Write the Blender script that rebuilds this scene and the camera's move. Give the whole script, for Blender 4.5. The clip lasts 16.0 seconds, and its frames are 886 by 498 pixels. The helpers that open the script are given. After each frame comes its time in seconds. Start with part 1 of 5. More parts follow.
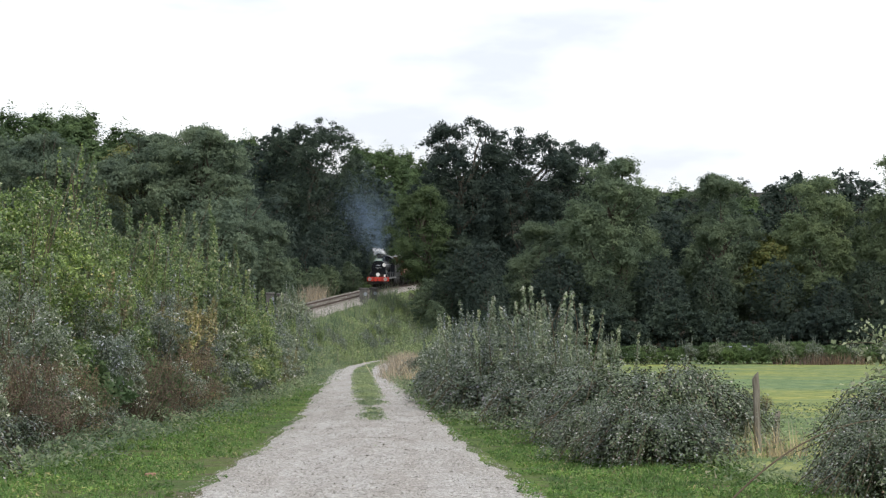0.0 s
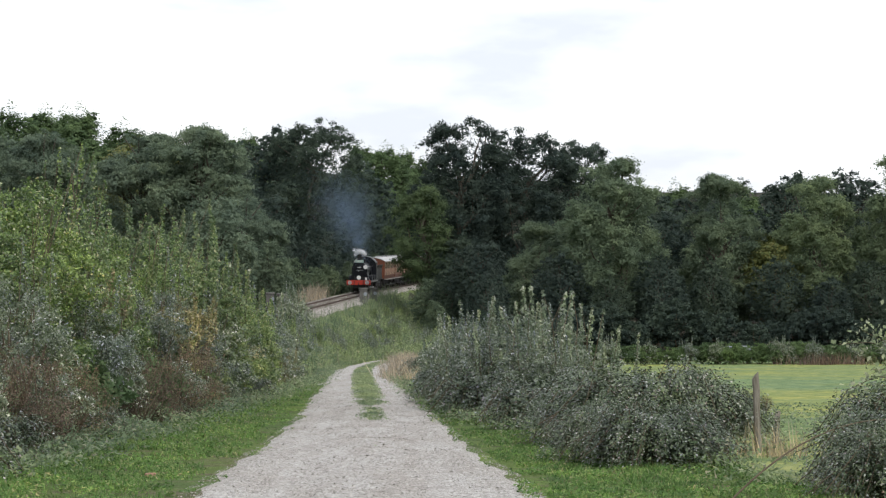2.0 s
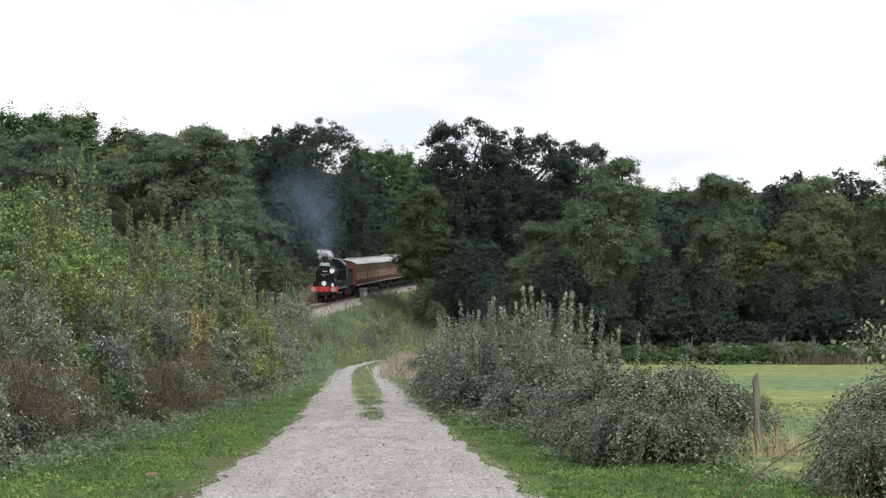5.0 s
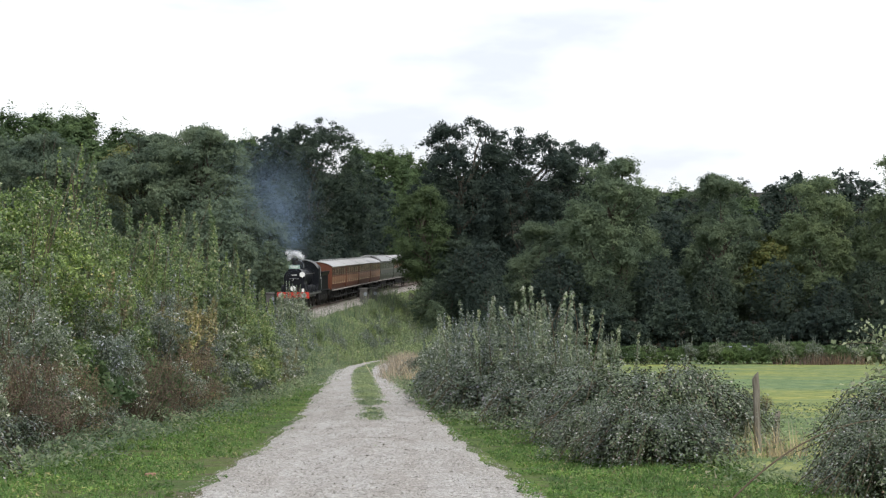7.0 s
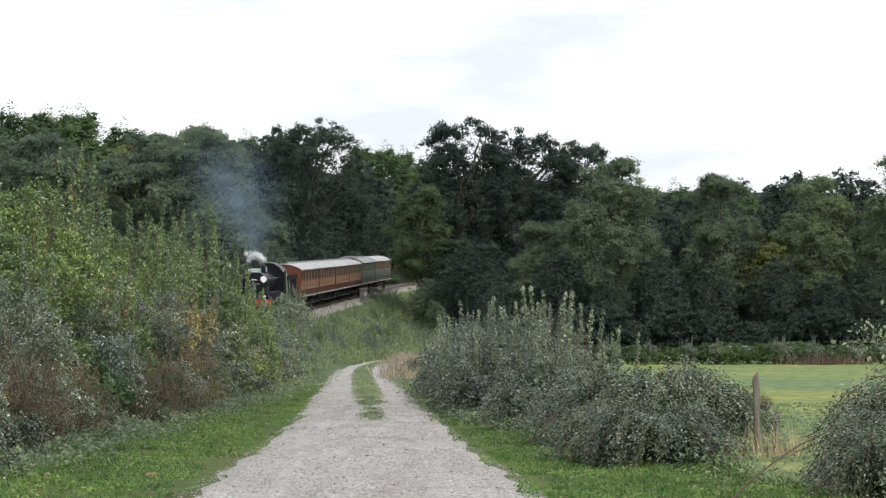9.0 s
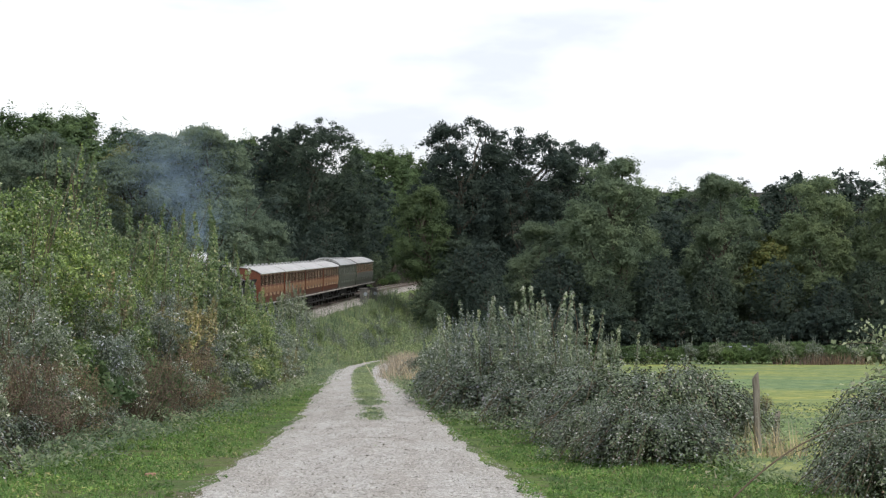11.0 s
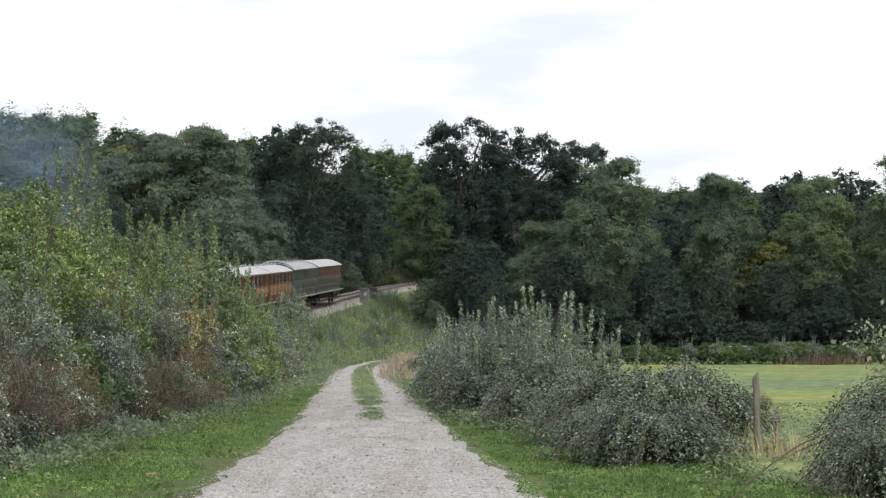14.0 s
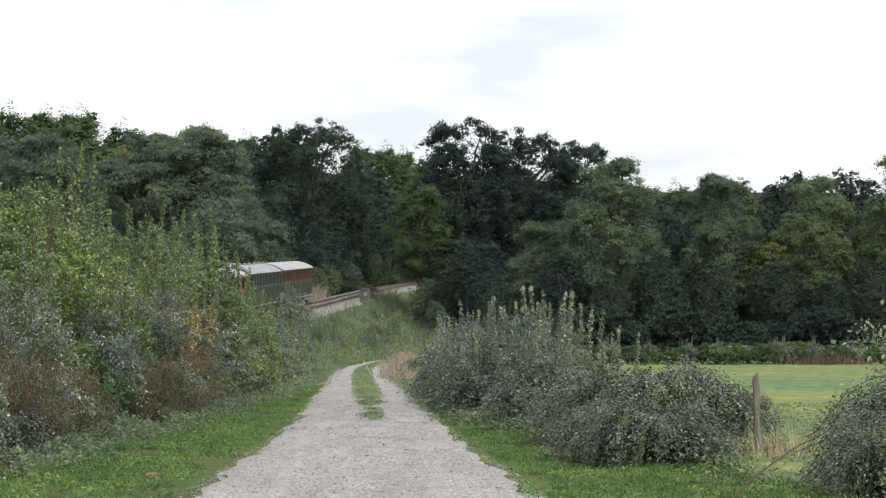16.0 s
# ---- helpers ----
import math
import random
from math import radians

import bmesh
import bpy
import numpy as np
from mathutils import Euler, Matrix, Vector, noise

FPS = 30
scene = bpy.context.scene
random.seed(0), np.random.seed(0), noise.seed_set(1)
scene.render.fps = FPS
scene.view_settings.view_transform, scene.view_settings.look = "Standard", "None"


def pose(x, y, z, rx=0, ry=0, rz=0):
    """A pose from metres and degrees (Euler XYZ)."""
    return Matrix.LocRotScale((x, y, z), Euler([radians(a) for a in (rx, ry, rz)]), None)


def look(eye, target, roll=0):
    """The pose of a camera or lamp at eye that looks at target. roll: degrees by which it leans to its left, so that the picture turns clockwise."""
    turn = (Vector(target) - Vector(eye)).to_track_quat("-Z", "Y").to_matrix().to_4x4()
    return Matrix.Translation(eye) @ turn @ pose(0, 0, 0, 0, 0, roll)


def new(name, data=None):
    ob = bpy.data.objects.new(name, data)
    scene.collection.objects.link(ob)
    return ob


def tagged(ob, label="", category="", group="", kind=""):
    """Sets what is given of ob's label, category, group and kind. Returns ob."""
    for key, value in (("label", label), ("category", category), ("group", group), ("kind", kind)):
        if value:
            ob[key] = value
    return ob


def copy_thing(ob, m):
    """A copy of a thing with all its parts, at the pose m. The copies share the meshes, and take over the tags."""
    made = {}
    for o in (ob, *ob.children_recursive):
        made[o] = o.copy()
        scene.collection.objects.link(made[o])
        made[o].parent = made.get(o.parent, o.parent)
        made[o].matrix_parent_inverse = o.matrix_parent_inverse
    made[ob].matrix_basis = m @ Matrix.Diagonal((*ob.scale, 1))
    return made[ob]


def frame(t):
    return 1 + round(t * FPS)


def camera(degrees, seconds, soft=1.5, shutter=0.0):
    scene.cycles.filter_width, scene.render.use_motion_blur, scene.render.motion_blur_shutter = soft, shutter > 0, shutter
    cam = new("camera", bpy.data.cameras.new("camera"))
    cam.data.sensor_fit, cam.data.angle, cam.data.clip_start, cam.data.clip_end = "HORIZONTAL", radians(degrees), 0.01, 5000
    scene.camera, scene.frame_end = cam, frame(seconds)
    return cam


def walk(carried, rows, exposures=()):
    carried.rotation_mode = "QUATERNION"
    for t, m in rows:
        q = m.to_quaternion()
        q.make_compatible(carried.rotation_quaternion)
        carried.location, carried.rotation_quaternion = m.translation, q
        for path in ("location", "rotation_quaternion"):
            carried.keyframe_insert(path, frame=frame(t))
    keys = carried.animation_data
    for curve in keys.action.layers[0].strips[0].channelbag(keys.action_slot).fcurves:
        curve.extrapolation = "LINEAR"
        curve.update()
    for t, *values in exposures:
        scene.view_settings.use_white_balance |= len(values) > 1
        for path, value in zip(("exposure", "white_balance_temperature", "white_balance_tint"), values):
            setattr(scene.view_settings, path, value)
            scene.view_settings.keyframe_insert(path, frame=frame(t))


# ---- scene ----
# The camera stands still at eye height on the lane.
cam = camera(22.18, 16.0, soft=1.25)
EYE = look((0, 0, 1.6), (0, 4000, -7.4))
walk(cam, [(0, EYE), (16, EYE)])

# ---------------------------------------------------------------- light
SUN_EL, SUN_AZ = radians(42), radians(152)      # azimuth clockwise from +Y
world = bpy.data.worlds.new("world")
scene.world = world
world.use_nodes = True
wn, wl = world.node_tree.nodes, world.node_tree.links
wn.clear()
w_out = wn.new("ShaderNodeOutputWorld")
w_mix = wn.new("ShaderNodeMixShader")
w_sky = wn.new("ShaderNodeTexSky")
w_sky.sky_type = 'NISHITA'
w_sky.sun_disc = False
w_sky.sun_elevation, w_sky.sun_rotation = SUN_EL, SUN_AZ
w_b1 = wn.new("ShaderNodeBackground")
w_b1.inputs["Strength"].default_value = 0.10
w_b2 = wn.new("ShaderNodeBackground")
w_b2.inputs["Strength"].default_value = 1.0
w_tc = wn.new("ShaderNodeTexCoord")
w_map = wn.new("ShaderNodeMapping")
w_map.inputs["Scale"].default_value = (1.0, 1.0, 3.2)
w_map.inputs["Location"].default_value = (0.35, 0.0, 0.21)
w_noise = wn.new("ShaderNodeTexNoise")
w_noise.inputs["Scale"].default_value = 7.0
w_noise.inputs["Detail"].default_value = 5.0
w_noise.inputs["Roughness"].default_value = 0.5
w_ramp = wn.new("ShaderNodeValToRGB")
w_ramp.color_ramp.elements[0].position, w_ramp.color_ramp.elements[0].color = 0.40, (0.60, 0.632, 0.69, 1)
w_ramp.color_ramp.elements[1].position, w_ramp.color_ramp.elements[1].color = 0.58, (0.86, 0.88, 0.90, 1)
wl.new(w_tc.outputs["Generated"], w_map.inputs["Vector"])
wl.new(w_map.outputs[0], w_noise.inputs["Vector"])
wl.new(w_noise.outputs["Fac"], w_ramp.inputs["Fac"])
wl.new(w_ramp.outputs["Color"], w_b2.inputs["Color"])
wl.new(w_sky.outputs["Color"], w_b1.inputs["Color"])
w_mix.inputs[0].default_value = 0.94
wl.new(w_b1.outputs[0], w_mix.inputs[1])
wl.new(w_b2.outputs[0], w_mix.inputs[2])
wl.new(w_mix.outputs[0], w_out.inputs["Surface"])

sun = new("sun", bpy.data.lights.new("sun", 'SUN'))
sun.data.energy, sun.data.angle, sun.data.color = 1.5, radians(14), (1.0, 0.97, 0.92)
sun_dir = Vector((math.sin(SUN_AZ) * math.cos(SUN_EL), math.cos(SUN_AZ) * math.cos(SUN_EL), math.sin(SUN_EL)))
sun.matrix_world = look(sun_dir * 100, (0, 0, 0))
scene.view_settings.exposure = 0.56


# ---------------------------------------------------------------- materials
class Mat:
    """A node material under construction, in object or generated metres."""

    def __init__(self, name, rough=0.7, metal=0.0, spec=0.4):
        self.m = bpy.data.materials.new(name)
        self.m.use_nodes = True
        self.n, self.l = self.m.node_tree.nodes, self.m.node_tree.links
        self.p = self.n["Principled BSDF"]
        self.p.inputs["Roughness"].default_value = rough
        self.p.inputs["Metallic"].default_value = metal
        self.p.inputs["Specular IOR Level"].default_value = spec
        self.tc = self.n.new("ShaderNodeTexCoord")

    def noise(self, scale, detail=4, rough=0.55, stretch=None, coord="Object"):
        t = self.n.new("ShaderNodeTexNoise")
        t.inputs["Scale"].default_value, t.inputs["Detail"].default_value, t.inputs["Roughness"].default_value = scale, detail, rough
        if stretch:
            m = self.n.new("ShaderNodeMapping")
            m.inputs["Scale"].default_value = stretch
            self.l.new(self.tc.outputs[coord], m.inputs["Vector"])
            self.l.new(m.outputs[0], t.inputs["Vector"])
        else:
            self.l.new(self.tc.outputs[coord], t.inputs["Vector"])
        return t.outputs["Fac"]

    def ramp(self, fac, *stops):
        r = self.n.new("ShaderNodeValToRGB")
        e = r.color_ramp.elements
        while len(e) < len(stops):
            e.new(0.5)
        for k, (pos, c) in zip(e, stops):
            k.position, k.color = pos, (*c, 1)
        self.l.new(fac, r.inputs["Fac"])
        return r.outputs["Color"]

    def mix(self, fac, a, b, mode='MIX'):
        x = self.n.new("ShaderNodeMix")
        x.data_type, x.blend_type = 'RGBA', mode
        ins = [s for s in x.inputs if s.enabled]
        for s, v in zip(ins, (fac, a, b)):
            if isinstance(v, (int, float)):
                s.default_value = v
            elif isinstance(v, tuple):
                s.default_value = (*v, 1)
            else:
                self.l.new(v, s)
        return [s for s in x.outputs if s.enabled][0]

    def color(self, c):
        if isinstance(c, tuple):
            self.p.inputs["Base Color"].default_value = (*c, 1)
        else:
            self.l.new(c, self.p.inputs["Base Color"])
        return self

    def bump(self, fac, strength=0.3, dist=0.02):
        b = self.n.new("ShaderNodeBump")
        b.inputs["Strength"].default_value, b.inputs["Distance"].default_value = strength, dist
        self.l.new(fac, b.inputs["Height"])
        self.l.new(b.outputs[0], self.p.inputs["Normal"])
        return self

    def island(self):
        g = self.n.new("ShaderNodeNewGeometry")
        return g.outputs["Random Per Island"]

    def obrand(self):
        g = self.n.new("ShaderNodeObjectInfo")
        return g.outputs["Random"]

    def translucent(self, share, tint):
        """Thin leaf: part of the light passes through it."""
        out = self.n["Material Output"]
        t = self.n.new("ShaderNodeBsdfTranslucent")
        if isinstance(tint, tuple):
            t.inputs["Color"].default_value = (*tint, 1)
        else:
            self.l.new(tint, t.inputs["Color"])
        x = self.n.new("ShaderNodeMixShader")
        x.inputs[0].default_value = share
        self.l.new(self.p.outputs[0], x.inputs[1])
        self.l.new(t.outputs[0], x.inputs[2])
        self.l.new(x.outputs[0], out.inputs["Surface"])
        return self


def leaf_mat(name, stops, rough=0.5, spec=0.4, share=0.22, patch=0.35, vary=0.15, clump=3.2, even=0.38):
    """Leaves: each one its own shade, with slow patches over the plant and a shade of its own for each plant."""
    k = Mat(name, rough, 0, spec)
    leaf = k.ramp(k.island(), *stops)
    slow = k.ramp(k.noise(patch, 4, 0.6), (0.35, (0.68, 0.72, 0.76)), (0.65, (1.24, 1.18, 1.06)))
    c = k.mix(1.0, leaf, slow, 'MULTIPLY')
    c = k.mix(1.0, c, k.ramp(k.noise(clump, 3, 0.6), (0.36, (1 - even, 1 - even * 0.9, 1 - even * 0.8)), (0.64, (1 + even * 0.9, 1 + even * 0.8, 1 + even * 0.5))), 'MULTIPLY')
    own = k.ramp(k.obrand(), (0.0, (1 - vary, 1 - vary, 1.27 - vary)), (0.5, (1.0, 1.0, 1.27)), (1.0, (1 + vary, 1 + vary * 0.8, 1.27 - vary * 0.4)))
    c = k.mix(1.0, c, own, 'MULTIPLY')
    k.color(c)
    return k.translucent(share, c).m


def plain(name, base, rough=0.6, metal=0.0, scale=3.0, amount=0.3, spec=0.4, bump=0.0):
    """Paint or metal with slight soiling at two scales."""
    k = Mat(name, rough, metal, spec)
    lo = tuple(v * (1 - amount) for v in base)
    hi = tuple(min(1, v * (1 + amount * 0.5)) for v in base)
    c = k.ramp(k.noise(scale, 5, 0.6), (0.3, lo), (0.65, hi))
    fine = k.ramp(k.noise(scale * 12, 3), (0.3, (0.86, 0.86, 0.86)), (0.7, (1.06, 1.06, 1.06)))
    k.color(k.mix(1.0, c, fine, 'MULTIPLY'))
    if bump:
        k.bump(k.noise(scale * 10, 4), bump, 0.02)
    return k.m


M = {}
M["oak"] = leaf_mat("oak_leaves", [(0.0, (0.048, 0.072, 0.050)), (0.5, (0.058, 0.086, 0.057)), (1.0, (0.072, 0.102, 0.064))], 0.7, 0.2, share=0.42, clump=1.3, even=0.16)
M["willow"] = leaf_mat("willow_leaves", [(0.0, (0.130, 0.180, 0.092)), (0.5, (0.152, 0.206, 0.106)), (1.0, (0.178, 0.232, 0.122))], 0.75, 0.2, share=0.45, clump=1.3, even=0.16)
M["ash"] = leaf_mat("ash_leaves", [(0.0, (0.090, 0.146, 0.054)), (0.5, (0.110, 0.172, 0.062)), (1.0, (0.140, 0.200, 0.076))], 0.7, 0.2, share=0.4, clump=1.3, even=0.16)
# darker copy of the ash leaves: shade over the line put into the colour
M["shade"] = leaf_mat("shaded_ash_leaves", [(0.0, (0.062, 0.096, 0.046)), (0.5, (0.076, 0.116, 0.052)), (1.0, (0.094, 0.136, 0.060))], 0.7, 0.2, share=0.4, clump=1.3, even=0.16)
M["maple"] = leaf_mat("yellowing_leaves", [(0.0, (0.100, 0.130, 0.035)), (0.6, (0.140, 0.165, 0.042)), (1.0, (0.200, 0.195, 0.050))], 0.6, 0.25, clump=1.3, even=0.16)
# sallow and bramble: the near-white stops paint sky glints onto a few leaves
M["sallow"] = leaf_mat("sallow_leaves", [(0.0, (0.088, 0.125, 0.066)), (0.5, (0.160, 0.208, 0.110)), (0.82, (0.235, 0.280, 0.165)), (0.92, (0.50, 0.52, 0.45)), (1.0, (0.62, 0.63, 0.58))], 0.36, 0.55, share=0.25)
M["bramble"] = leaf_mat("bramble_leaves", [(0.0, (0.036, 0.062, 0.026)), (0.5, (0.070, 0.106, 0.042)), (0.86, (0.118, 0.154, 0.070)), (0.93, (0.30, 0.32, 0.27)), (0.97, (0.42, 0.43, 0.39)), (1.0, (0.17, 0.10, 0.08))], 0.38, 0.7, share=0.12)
M["rust"] = leaf_mat("withered_stems", [(0.0, (0.120, 0.088, 0.058)), (0.45, (0.205, 0.150, 0.098)), (0.7, (0.28, 0.21, 0.14)), (0.78, (0.12, 0.165, 0.07)), (1.0, (0.19, 0.23, 0.11))], 0.8, 0.2, share=0.3)
M["herb"] = leaf_mat("herb_leaves", [(0.0, (0.140, 0.200, 0.092)), (0.5, (0.196, 0.262, 0.126)), (0.88, (0.258, 0.312, 0.160)), (1.0, (0.34, 0.32, 0.20))], 0.7, 0.2, share=0.4, patch=0.22)
M["grass"] = leaf_mat("grass_blades", [(0.0, (0.060, 0.128, 0.030)), (0.55, (0.104, 0.205, 0.044)), (0.88, (0.185, 0.260, 0.080)), (1.0, (0.27, 0.25, 0.13))], 0.65, 0.3, share=0.32, patch=0.7)
M["straw"] = leaf_mat("dry_grass", [(0.0, (0.26, 0.215, 0.13)), (0.6, (0.40, 0.345, 0.22)), (1.0, (0.52, 0.46, 0.32))], 0.75, 0.2, share=0.25)
M["yellow"] = leaf_mat("yellow_leaves", [(0.0, (0.16, 0.17, 0.06)), (0.5, (0.24, 0.23, 0.09)), (1.0, (0.44, 0.37, 0.20))], 0.6, 0.3)
k = Mat("bark", 0.9, 0, 0.2)
k.color(k.ramp(k.noise(3, 6, 0.65, (1, 1, 0.25)), (0.3, (0.05, 0.042, 0.034)), (0.7, (0.14, 0.12, 0.095)))).bump(k.noise(9, 5, 0.6, (1, 1, 0.2)), 0.6, 0.05)
M["bark"] = k.m
M["shoot"] = leaf_mat("pale_shoot_leaves", [(0.0, (0.140, 0.190, 0.090)), (0.5, (0.215, 0.270, 0.142)), (0.85, (0.30, 0.34, 0.21)), (1.0, (0.44, 0.46, 0.35))], 0.45, 0.4, share=0.35)
M["alder"] = leaf_mat("alder_leaves", [(0.0, (0.110, 0.170, 0.060)), (0.5, (0.190, 0.270, 0.092)), (0.85, (0.275, 0.345, 0.130)), (1.0, (0.40, 0.39, 0.18))], 0.45, 0.4, share=0.38)
M["poplar"] = leaf_mat("pale_sallow_tree_leaves", [(0.0, (0.130, 0.180, 0.104)), (0.5, (0.150, 0.202, 0.116)), (1.0, (0.174, 0.226, 0.132))], 0.75, 0.2, share=0.42, clump=1.3, even=0.16)
M["alderdull"] = leaf_mat("shaded_alder_leaves", [(0.0, (0.084, 0.142, 0.040)), (0.5, (0.160, 0.246, 0.064)), (0.88, (0.262, 0.345, 0.098)), (0.95, (0.44, 0.46, 0.30)), (1.0, (0.42, 0.38, 0.12))], 0.40, 0.5, share=0.28)
M["reed"] = leaf_mat("reddish_dead_stalks", [(0.0, (0.11, 0.080, 0.060)), (0.6, (0.17, 0.130, 0.10)), (1.0, (0.24, 0.20, 0.15))], 0.8, 0.2)
M["stem"] = plain("stem", (0.11, 0.085, 0.055), 0.8, scale=6)

# the ground: soil and turf, greener in the field
k = Mat("ground", 0.95, 0, 0.15)
turf = k.ramp(k.noise(1.3, 6, 0.65), (0.30, (0.062, 0.076, 0.034)), (0.48, (0.090, 0.140, 0.042)), (0.70, (0.135, 0.195, 0.060)))
big = k.ramp(k.noise(0.12, 4), (0.36, (0.75, 0.78, 0.8)), (0.62, (1.2, 1.12, 0.9)))
soil = k.ramp(k.noise(4, 5), (0.3, (0.07, 0.055, 0.038)), (0.7, (0.16, 0.13, 0.095)))
c = k.mix(1.0, turf, big, 'MULTIPLY')
bare = k.ramp(k.noise(0.9, 5, 0.7), (0.50, (0, 0, 0)), (0.62, (0.8, 0.8, 0.8)))
fine = k.ramp(k.noise(22, 4, 0.7), (0.36, (0.55, 0.55, 0.55)), (0.62, (1.35, 1.35, 1.3)))
k.color(k.mix(1.0, k.mix(bare, c, soil), fine, 'MULTIPLY')).bump(k.noise(6, 6, 0.7), 0.8, 0.08)
M["ground"] = k.m
# the field's mown turf, yellower in bands
k = Mat("pasture", 0.9, 0, 0.2)
turf = k.ramp(k.noise(2.0, 6, 0.7), (0.36, (0.080, 0.130, 0.046)), (0.5, (0.160, 0.212, 0.080)), (0.62, (0.260, 0.295, 0.130)))
band = k.ramp(k.noise(0.16, 6, 0.65, (0.6, 1, 1)), (0.38, (0.72, 0.86, 1.0)), (0.62, (1.34, 1.14, 0.78)))
k.color(k.mix(1.0, turf, band, 'MULTIPLY')).bump(k.noise(8, 5, 0.7), 0.6, 0.05)
M["pasture"] = k.m
# leaf litter under the wood, its colour blackened to hold the canopy's shade
k = Mat("shaded_leaf_litter", 0.95, 0, 0.1)
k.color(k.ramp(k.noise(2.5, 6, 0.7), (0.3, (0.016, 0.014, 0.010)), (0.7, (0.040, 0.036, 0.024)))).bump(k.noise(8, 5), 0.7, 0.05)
M["littershade"] = k.m
# the lane: pale crushed stone, dusty
k = Mat("lane_gravel", 0.95, 0, 0.2)
cells = k.n.new("ShaderNodeTexVoronoi")
cells.inputs["Scale"].default_value = 42
k.l.new(k.tc.outputs["Object"], cells.inputs["Vector"])
split = k.n.new("ShaderNodeSeparateColor")
k.l.new(cells.outputs["Color"], split.inputs[0])
g1 = k.ramp(split.outputs[0], (0.0, (0.19, 0.180, 0.172)), (0.35, (0.375, 0.360, 0.346)), (0.8, (0.455, 0.440, 0.425)), (1.0, (0.66, 0.645, 0.625)))
g3 = k.ramp(k.noise(60, 4, 0.8), (0.35, (0.72, 0.71, 0.70)), (0.6, (1.08, 1.08, 1.08)))
g2 = k.ramp(k.noise(1.6, 6, 0.7, (1, 0.16, 1)), (0.34, (0.80, 0.765, 0.73)), (0.62, (1.06, 1.06, 1.06)))
k.color(k.mix(1.0, k.mix(1.0, g1, g3, 'MULTIPLY'), g2, 'MULTIPLY')).bump(cells.outputs["Distance"], 0.45, 0.02)
M["gravel"] = k.m
k = Mat("stone_chips", 0.9, 0, 0.2)
k.color(k.ramp(k.island(), (0, (0.17, 0.155, 0.135)), (0.6, (0.37, 0.35, 0.32)), (1, (0.52, 0.50, 0.47))))
M["chips"] = k.m
k = Mat("ballast", 0.95, 0, 0.2)
k.color(k.mix(1.0, k.ramp(k.noise(9, 5, 0.75), (0.3, (0.22, 0.20, 0.185)), (0.7, (0.50, 0.47, 0.44))),
              k.ramp(k.noise(0.5, 4), (0.35, (0.8, 0.78, 0.75)), (0.65, (1.1, 1.1, 1.1))), 'MULTIPLY')).bump(k.noise(14, 4, 0.7), 1.0, 0.08)
M["ballast"] = k.m
M["rail"] = plain("rusty_rail", (0.10, 0.065, 0.05), 0.6, 0.5)
M["sleeper"] = plain("weathered_sleeper", (0.16, 0.14, 0.12), 0.9, scale=5, amount=0.5)
k = Mat("weathered_oak_post", 0.9, 0, 0.2)
k.color(k.ramp(k.noise(7, 6, 0.65, (4, 4, 0.35)), (0.3, (0.10, 0.085, 0.068)), (0.55, (0.21, 0.19, 0.16)), (0.75, (0.30, 0.28, 0.24)))).bump(k.noise(12, 5, 0.6, (4, 4, 0.3)), 0.8, 0.02)
M["post"] = k.m
M["brick"] = plain("worn_red_brick", (0.36, 0.20, 0.15), 0.9, scale=12, bump=0.5)
M["pier"] = plain("weathered_concrete", (0.115, 0.11, 0.105), 0.9, scale=2.5, amount=0.45, bump=0.4)
M["black"] = plain("black_enamel", (0.006, 0.007, 0.010), 0.38, 0.0, scale=1.5, spec=0.22)
M["soot"] = plain("sooty_iron", (0.022, 0.021, 0.020), 0.65, 0.2, scale=4)
M["red"] = plain("red_buffer_beam", (0.50, 0.045, 0.028), 0.45, scale=3)
M["steel"] = plain("bright_steel", (0.45, 0.45, 0.45), 0.35, 0.9, scale=5)
M["white"] = plain("white_enamel", (0.82, 0.82, 0.80), 0.4, amount=0.1)
M["board"] = plain("pale_green_headboard", (0.30, 0.42, 0.36), 0.5, amount=0.15)
M["coal"] = plain("coal", (0.012, 0.012, 0.013), 0.5, scale=9, bump=0.8)
M["rooflight"] = plain("pale_canvas_roof", (0.42, 0.415, 0.415), 0.7, scale=1.2, amount=0.22)
M["roofgrey"] = plain("grey_canvas_roof", (0.33, 0.335, 0.34), 0.7, scale=1.2, amount=0.25)
k = Mat("varnished_teak", 0.5, 0, 0.25)
k.color(k.mix(1.0, k.ramp(k.noise(5, 6, 0.6, (1, 1, 6)), (0.3, (0.072, 0.025, 0.015)), (0.7, (0.145, 0.051, 0.028))),
              k.ramp(k.obrand(), (0, (0.80, 0.80, 0.80)), (1, (1.15, 1.15, 1.15))), 'MULTIPLY'))
M["teak"] = k.m
k = Mat("pale_teak_panels", 0.5, 0, 0.25)
k.color(k.ramp(k.noise(5, 6, 0.6, (1, 1, 6)), (0.3, (0.17, 0.085, 0.046)), (0.7, (0.28, 0.148, 0.080))))
M["teakpale"] = k.m
M["gilt"] = plain("gilt_beading", (0.58, 0.45, 0.30), 0.45, amount=0.2)
M["green"] = plain("dull_olive_green_paint", (0.070, 0.080, 0.062), 0.35, scale=1.5, amount=0.25, spec=0.5)
M["greenbead"] = plain("faded_green_beading", (0.16, 0.17, 0.145), 0.45, scale=3)
M["mahogany"] = plain("mahogany_window_frames", (0.30, 0.12, 0.065), 0.4, scale=4)
# near-black: the shadow beneath the carriages is put into this colour
M["under"] = plain("shadow_dark_underframe", (0.016, 0.015, 0.014), 0.8, scale=4)
